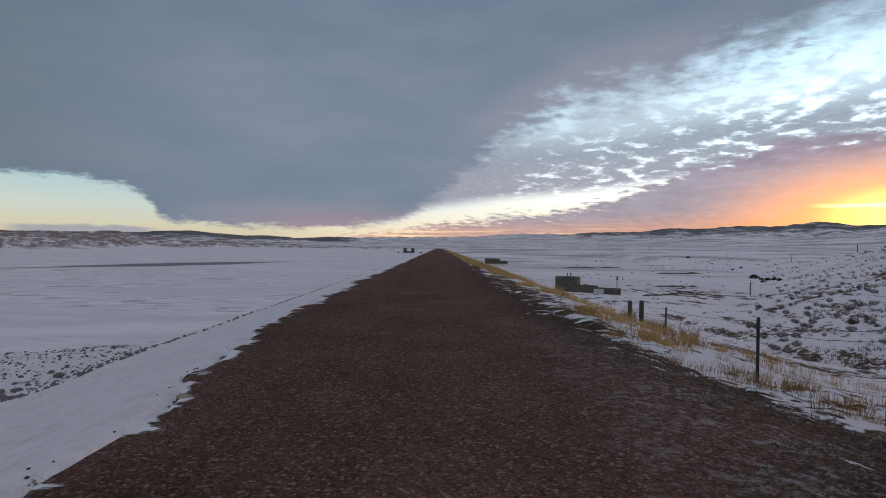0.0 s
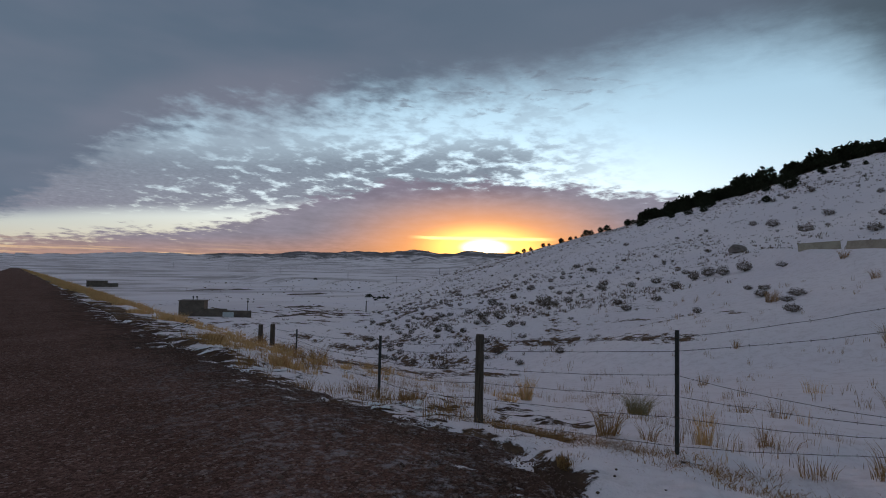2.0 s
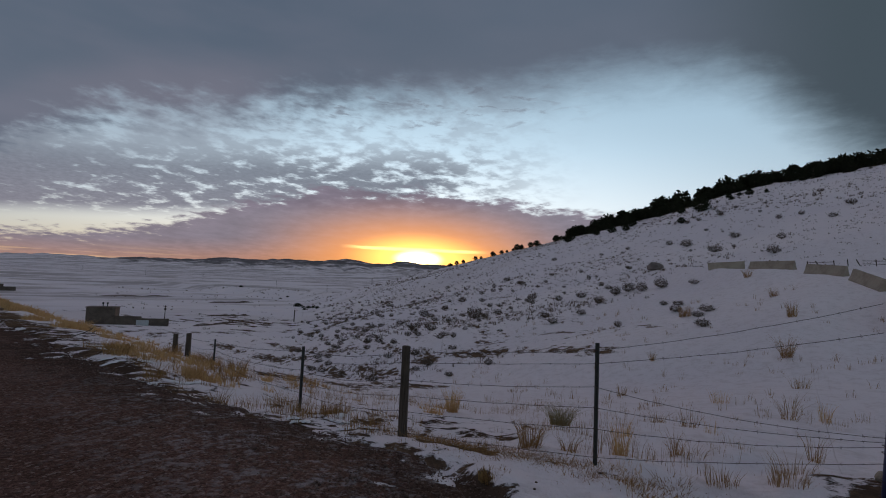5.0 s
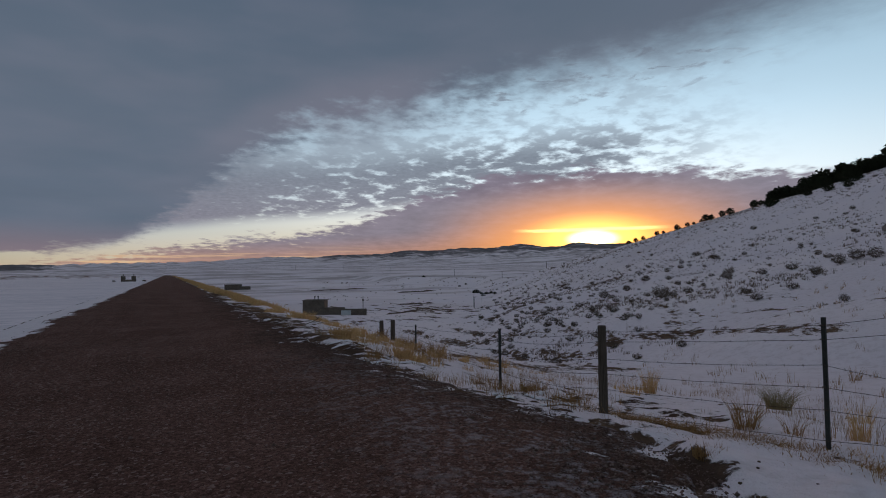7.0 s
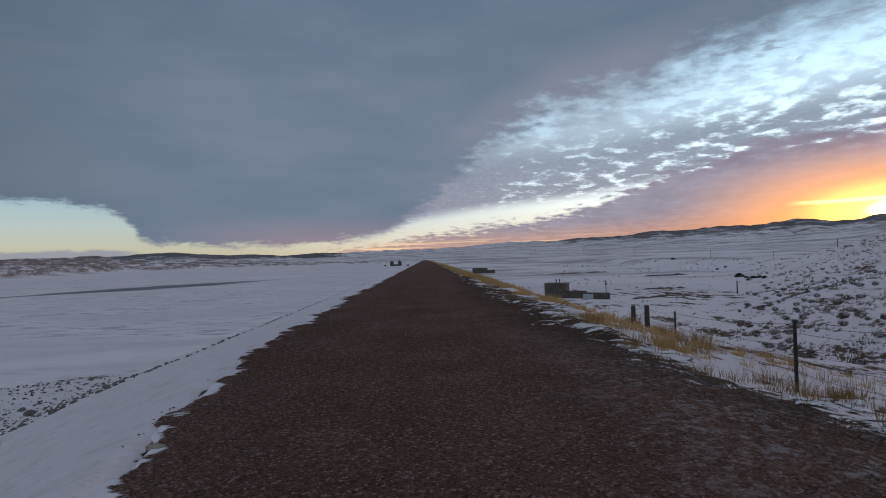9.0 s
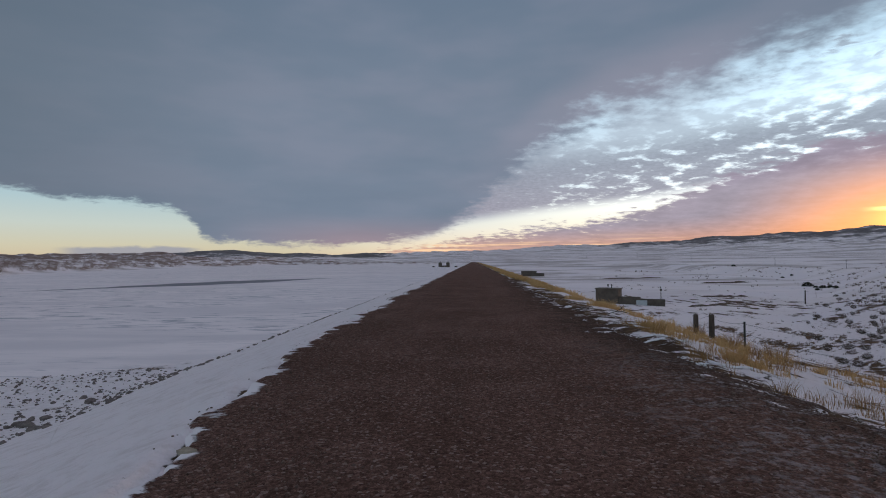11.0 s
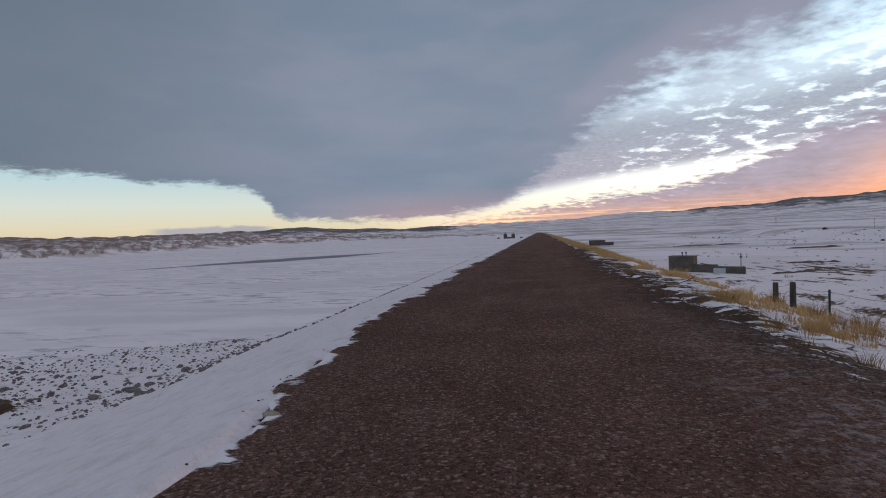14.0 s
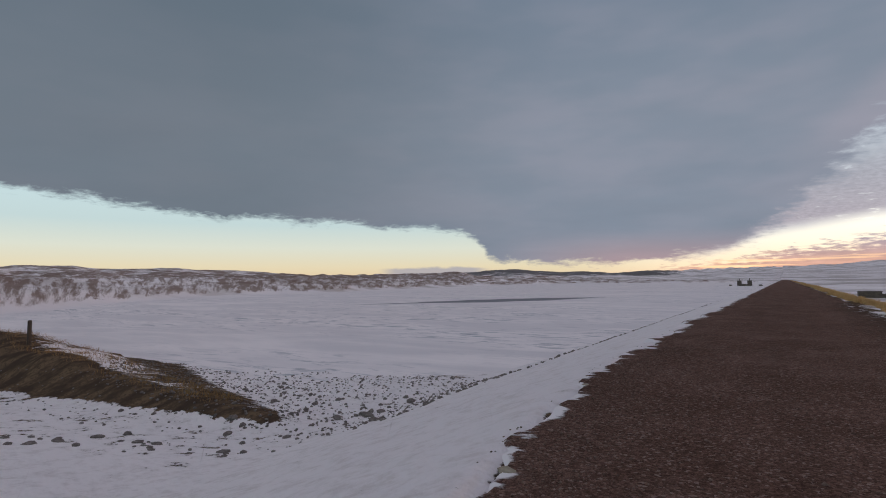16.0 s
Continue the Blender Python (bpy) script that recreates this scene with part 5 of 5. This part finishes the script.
# ---- riprap ----
ROCKS = [rock_mesh("riprap_rock", k, M_ROCK) for k in range(6)]
rocks = random.Random(21)
for k in range(150):
    if k < 90:
        y = 14 + 58 * (k / 90) ** 1.4
        x = -10.15 - abs(rocks.gauss(0, 0.25)) - 0.4 * smooth(14 - y, 0, 4)
        s = rocks.uniform(0.08, 0.22)
    else:
        x, y = rocks.uniform(-22, -11.0), rocks.uniform(10.2, 19)
        s = rocks.uniform(0.12, 0.3)
    z = height(x, y)
    if z < LAKE_Z - 0.12:
        continue
    ob = new("riprap_rock", ROCKS[k % 6])
    ob.matrix_world = Matrix.Translation((x, y, z + 0.06 * s)) @ Matrix.Rotation(rocks.uniform(0, 6.28), 4, "Z") @ Matrix.Rotation(rocks.uniform(-0.3, 0.3), 4, "X") @ Matrix.Diagonal((s, s, s, 1))
    tagged(ob, "brown angular riprap rock half buried in snow", "rock", "riprap rocks at the waterline")
TPL = [template(60 + k) for k in range(5)]
items = []
for k in range(4200):
    q = rocks.random()
    if k < 160:
        y = 12 * math.exp(q * 3.2)
        x = -10.2 - abs(rocks.gauss(0, 0.35))
        s = rocks.uniform(0.06, 0.2)
    else:
        x, y = rocks.uniform(-31, -11.0), rocks.uniform(9.0, 23)
        s = 0.045 + 0.11 * rocks.random() ** 2
    z = height(x, y)
    if z < LAKE_Z - 0.02 or z > -1.9 or (k > 160 and y < 11.5 and k % 5):
        continue
    v, f = TPL[k % 5]
    items.append((v, f, (x, y, z + 0.05 * s), s, rocks.uniform(0, 6.28)))
tagged(new("riprap", scatter_mesh("riprap", items, M_ROCK)), "brown riprap stones along the snowy waterline", "rocks", kind="stuff")

# ---- snow on the track, loose stones ----


def snow_patch(x, y, lx, ly, seed, thick=0.035):
    """A thin ragged remnant of snow."""
    bm = bmesh.new()
    n, m = 30, 4
    rings = []
    top = height(x, y) + 0.03
    for j in range(m):
        q = 1 - j / m
        ring = []
        for k in range(n):
            a = 6.2832 * k / n
            r = 1 + 0.6 * noise.noise(Vector((math.cos(a) * 1.6 + seed * 3, math.sin(a) * 1.6, 0))) + 0.6 * noise.noise(Vector((math.cos(a) * 5 + seed, math.sin(a) * 5, 2)))
            px, py = lx * r * q * math.cos(a), ly * r * q * math.sin(a)
            gz = height(x + px, y + py) - top + 0.03
            ring.append(bm.verts.new((px, py, gz + (-0.015 if j == 0 else thick * (1 - q * q)))))
        rings.append(ring)
    mid = bm.verts.new((0, 0, thick + 0.01))
    for a, b in zip(rings, rings[1:]):
        for k in range(n):
            bm.faces.new((a[k], a[(k + 1) % n], b[(k + 1) % n], b[k]))
    for k in range(n):
        bm.faces.new((rings[-1][k], rings[-1][(k + 1) % n], mid))
    ob = part("snow_patch", bm, M_SNOW, None, "", True)
    ob.location = (x, y, top)
    return tagged(ob, "thin ragged remnant of snow on gravel", "snow patch", "snow remnants on the track")


PATCHES = [(1.95, 13.9, 0.33, 0.30), (2.85, 19.2, 0.25, 0.5), (2.6, 10.6, 0.40, 0.16), (3.25, 10.2, 0.35, 0.2), (2.85, 5.25, 0.10, 0.08), (2.6, 8.05, 0.08, 0.07), (4.1, 10.3, 0.5, 0.22), (1.8, 62, 1.5, 0.8),
           (4.05, 6.75, 0.2, 0.13), (4.95, 7.0, 0.22, 0.2), (4.9, 6.2, 0.25, 0.14), (3.03, 5.56, 0.13, 0.11), (3.6, 12.2, 0.5, 0.22), (3.9, 14.5, 0.4, 0.4), (3.5, 6.5, 0.09, 0.08), (3.2, 7.6, 0.1, 0.07), (3.5, 5.6, 0.08, 0.07), (4.5, 6.1, 0.16, 0.09), (2.4, 4.4, 0.05, 0.04), (1.9, 3.9, 0.05, 0.04), (2.9, 4.2, 0.07, 0.04), (2.7, 30, 0.2, 0.7), (2.6, 16.4, 0.3, 0.25)]
scraps = random.Random(4)
for k, (x, y, lx, ly) in enumerate(PATCHES):
    if max(lx, ly) < 0.2:
        snow_patch(x, y, lx, ly, k, 0.008)
        continue
    for j in range(4):
        f = scraps.uniform(0.22, 0.5)
        snow_patch(x + scraps.uniform(-0.8, 0.8) * lx, y + scraps.uniform(-1.2, 1.2) * ly, lx * f, ly * f, 5 * k + j, 0.010)

items = []
SMALL = [template(80 + k, 0.6) for k in range(5)]
GRIT = []
for k in range(5):
    jit = np.random.default_rng(k).uniform(0.7, 1.3, (6, 3))
    octa = np.array([(0.5, 0, 0), (-0.5, 0, 0), (0, 0.4, 0), (0, -0.4, 0), (0, 0, 0.3), (0, 0, -0.3)]) * jit
    GRIT.append((octa, np.array([(0, 2, 4), (2, 1, 4), (1, 3, 4), (3, 0, 4), (2, 0, 5), (1, 2, 5), (3, 1, 5), (0, 3, 5)])))
for k in range(60000):
    y = 0.8 + 15 * rocks.random() ** 2.0
    x = rocks.uniform(-3.6, 4.2)
    if not crest_left(np.array(y)) + 0.4 < x < crest_right(np.array(y)) + 0.1:
        continue
    s = min(0.065, 0.0140 * math.exp(rocks.gauss(0, 0.46))) * (1.25 if x > 1.8 else 1.0)
    v, f = GRIT[k % 5]
    items.append((v, f, (x, y, 0.012 - max(x - 2.9, 0) * (0.09 + 0.18 * float(smooth(y, 1, 17))) + 0.2 * s), s, rocks.uniform(0, 6.28)))
tagged(new("loose_gravel", scatter_mesh("loose_gravel", items, M_STONE)), "loose red-brown gravel stones on the track", "gravel", kind="stuff")
items = []
for k in range(160):
    side = rocks.random()
    y = 1.5 + 22 * rocks.random() ** 1.4
    x = float(crest_left(np.array(y))) - abs(rocks.gauss(0.0, 0.16)) if side < 0.25 else float(crest_right(np.array(y))) + rocks.gauss(0.1, 0.4)
    s = rocks.uniform(0.012, 0.04)
    v, f = SMALL[k % 5]
    items.append((v, f, (x, y, height(x, y) + 0.005), s, rocks.uniform(0, 6.28)))
tagged(new("edge_clods", scatter_mesh("edge_clods", items, M_SOIL)), "dark clods of soil along the snowy track edge", "clods", kind="stuff")

# ---- odds and ends ----
for k, (x, y, q) in enumerate([(-2.78, 5.5, 0.17), (-2.1, 5.4, 0.08), (-2.3, 6.0, 0.07), (-1.5, 7.4, 0.06), (0.9, 5.2, 0.05), (-3.4, 9.6, 0.12), (2.2, 6.6, 0.06)]):
    ob = new("pale_stone", rock_mesh("pale_stone", 140 + k, M_CONC, 0.5))
    ob.matrix_world = Matrix.Translation((x, y, max(height(x, y), -0.02) + 0.06 * q)) @ Matrix.Rotation(k * 1.3, 4, "Z") @ Matrix.Diagonal((q, q, q, 1))
    tagged(ob, "pale tan stone at the edge of the gravel", "stone", "pale stones on the track")
for k in range(30):
    x, y = rocks.uniform(-19, -11.5), 0.0
    y = 10.9 + (x + 11.5) * 0.42 - rocks.uniform(0.2, 2.2)
    q = rocks.uniform(0.12, 0.34)
    ob = new("riprap_rock", ROCKS[k % 6])
    ob.matrix_world = Matrix.Translation((x, y, height(x, y) + 0.04 * q)) @ Matrix.Rotation(rocks.uniform(0, 6.28), 4, "Z") @ Matrix.Diagonal((q, q * 0.8, q * 0.7, 1))
    tagged(ob, "brown angular riprap rock half buried in snow", "rock", "riprap rocks at the waterline")

for k, (x, y, q) in enumerate([(-12.5, 14.7, 0.46), (-12.7, 17.4, 0.42), (-12.5, 15.4, 0.34), (-13.2, 14.0, 0.36), (-12.9, 14.9, 0.28), (-16.7, 9.1, 0.3), (-14.6, 10.9, 0.3)]):
    ob = new("boulder", rock_mesh("boulder", 240 + k, M_ROCK, 0.7, 2))
    ob.matrix_world = Matrix.Translation((x, y, height(x, y) + 0.08 * q)) @ Matrix.Rotation(k * 1.9, 4, "Z") @ Matrix.Diagonal((q, q * 0.8, q * 0.75, 1))
    tagged(ob, "brown boulder half buried in shoreline snow", "boulder", "boulders on the shore")

# dead branch on the shoulder
branch = new("dead_branch")
branch.location = (4.1, 17.5, height(4.1, 17.5))
branch.scale = (0.65, 0.65, 0.65)
tagged(branch, "black dead branch lying on the snowy shoulder", "branch")
for k, pts in enumerate([[(-0.4, 0.1, 0.03), (-0.1, 0, 0.14), (0.2, -0.05, 0.3), (0.28, -0.05, 0.46)], [(-0.1, 0, 0.14), (0.25, 0.1, 0.12), (0.6, 0.1, 0.04)], [(0.2, -0.05, 0.3), (0.05, -0.1, 0.42)], [(0.25, 0.1, 0.12), (0.4, 0.0, 0.25)]]):
    part("limb", tube(bmesh.new(), pts, [0.02] * (len(pts) - 1) + [0.008], 6), M_BARK, branch)

# low earth berms on the valley floor by the outlet
for k, (xa, ya, xb, yb, wide, tall) in enumerate([(47, 120, 60, 127, 1.3, 0.55), (62, 150, 76, 152, 1.5, 0.6), (96, 230, 120, 236, 2.2, 0.9), (70, 300, 110, 310, 2.5, 0.9)]):
    bm = bmesh.new()
    n = 24
    rows_ = []
    for i in range(n):
        q = i / (n - 1)
        x, y = xa + (xb - xa) * q, ya + (yb - ya) * q + 0.8 * noise.noise(Vector((q * 4, k, 0)))
        h = tall * (0.6 + 0.5 * noise.noise(Vector((q * 6, k + 5, 0)))) * min(1, 8 * q, 8 * (1 - q))
        rows_.append([bm.verts.new((x, y + o * wide, height(x, y + o * wide) - 0.1 + (h + 0.1) * (1 - abs(o)))) for o in (-1, -0.4, 0.1, 0.5, 1)])
    for a, b in zip(rows_, rows_[1:]):
        for i in range(4):
            bm.faces.new((a[i], b[i], b[i + 1], a[i + 1]))
    tagged(part("earth_berm", bm, M_SOIL, None, "", True), "low dark earth berm across the snowy valley floor", "berm", "valley berms")
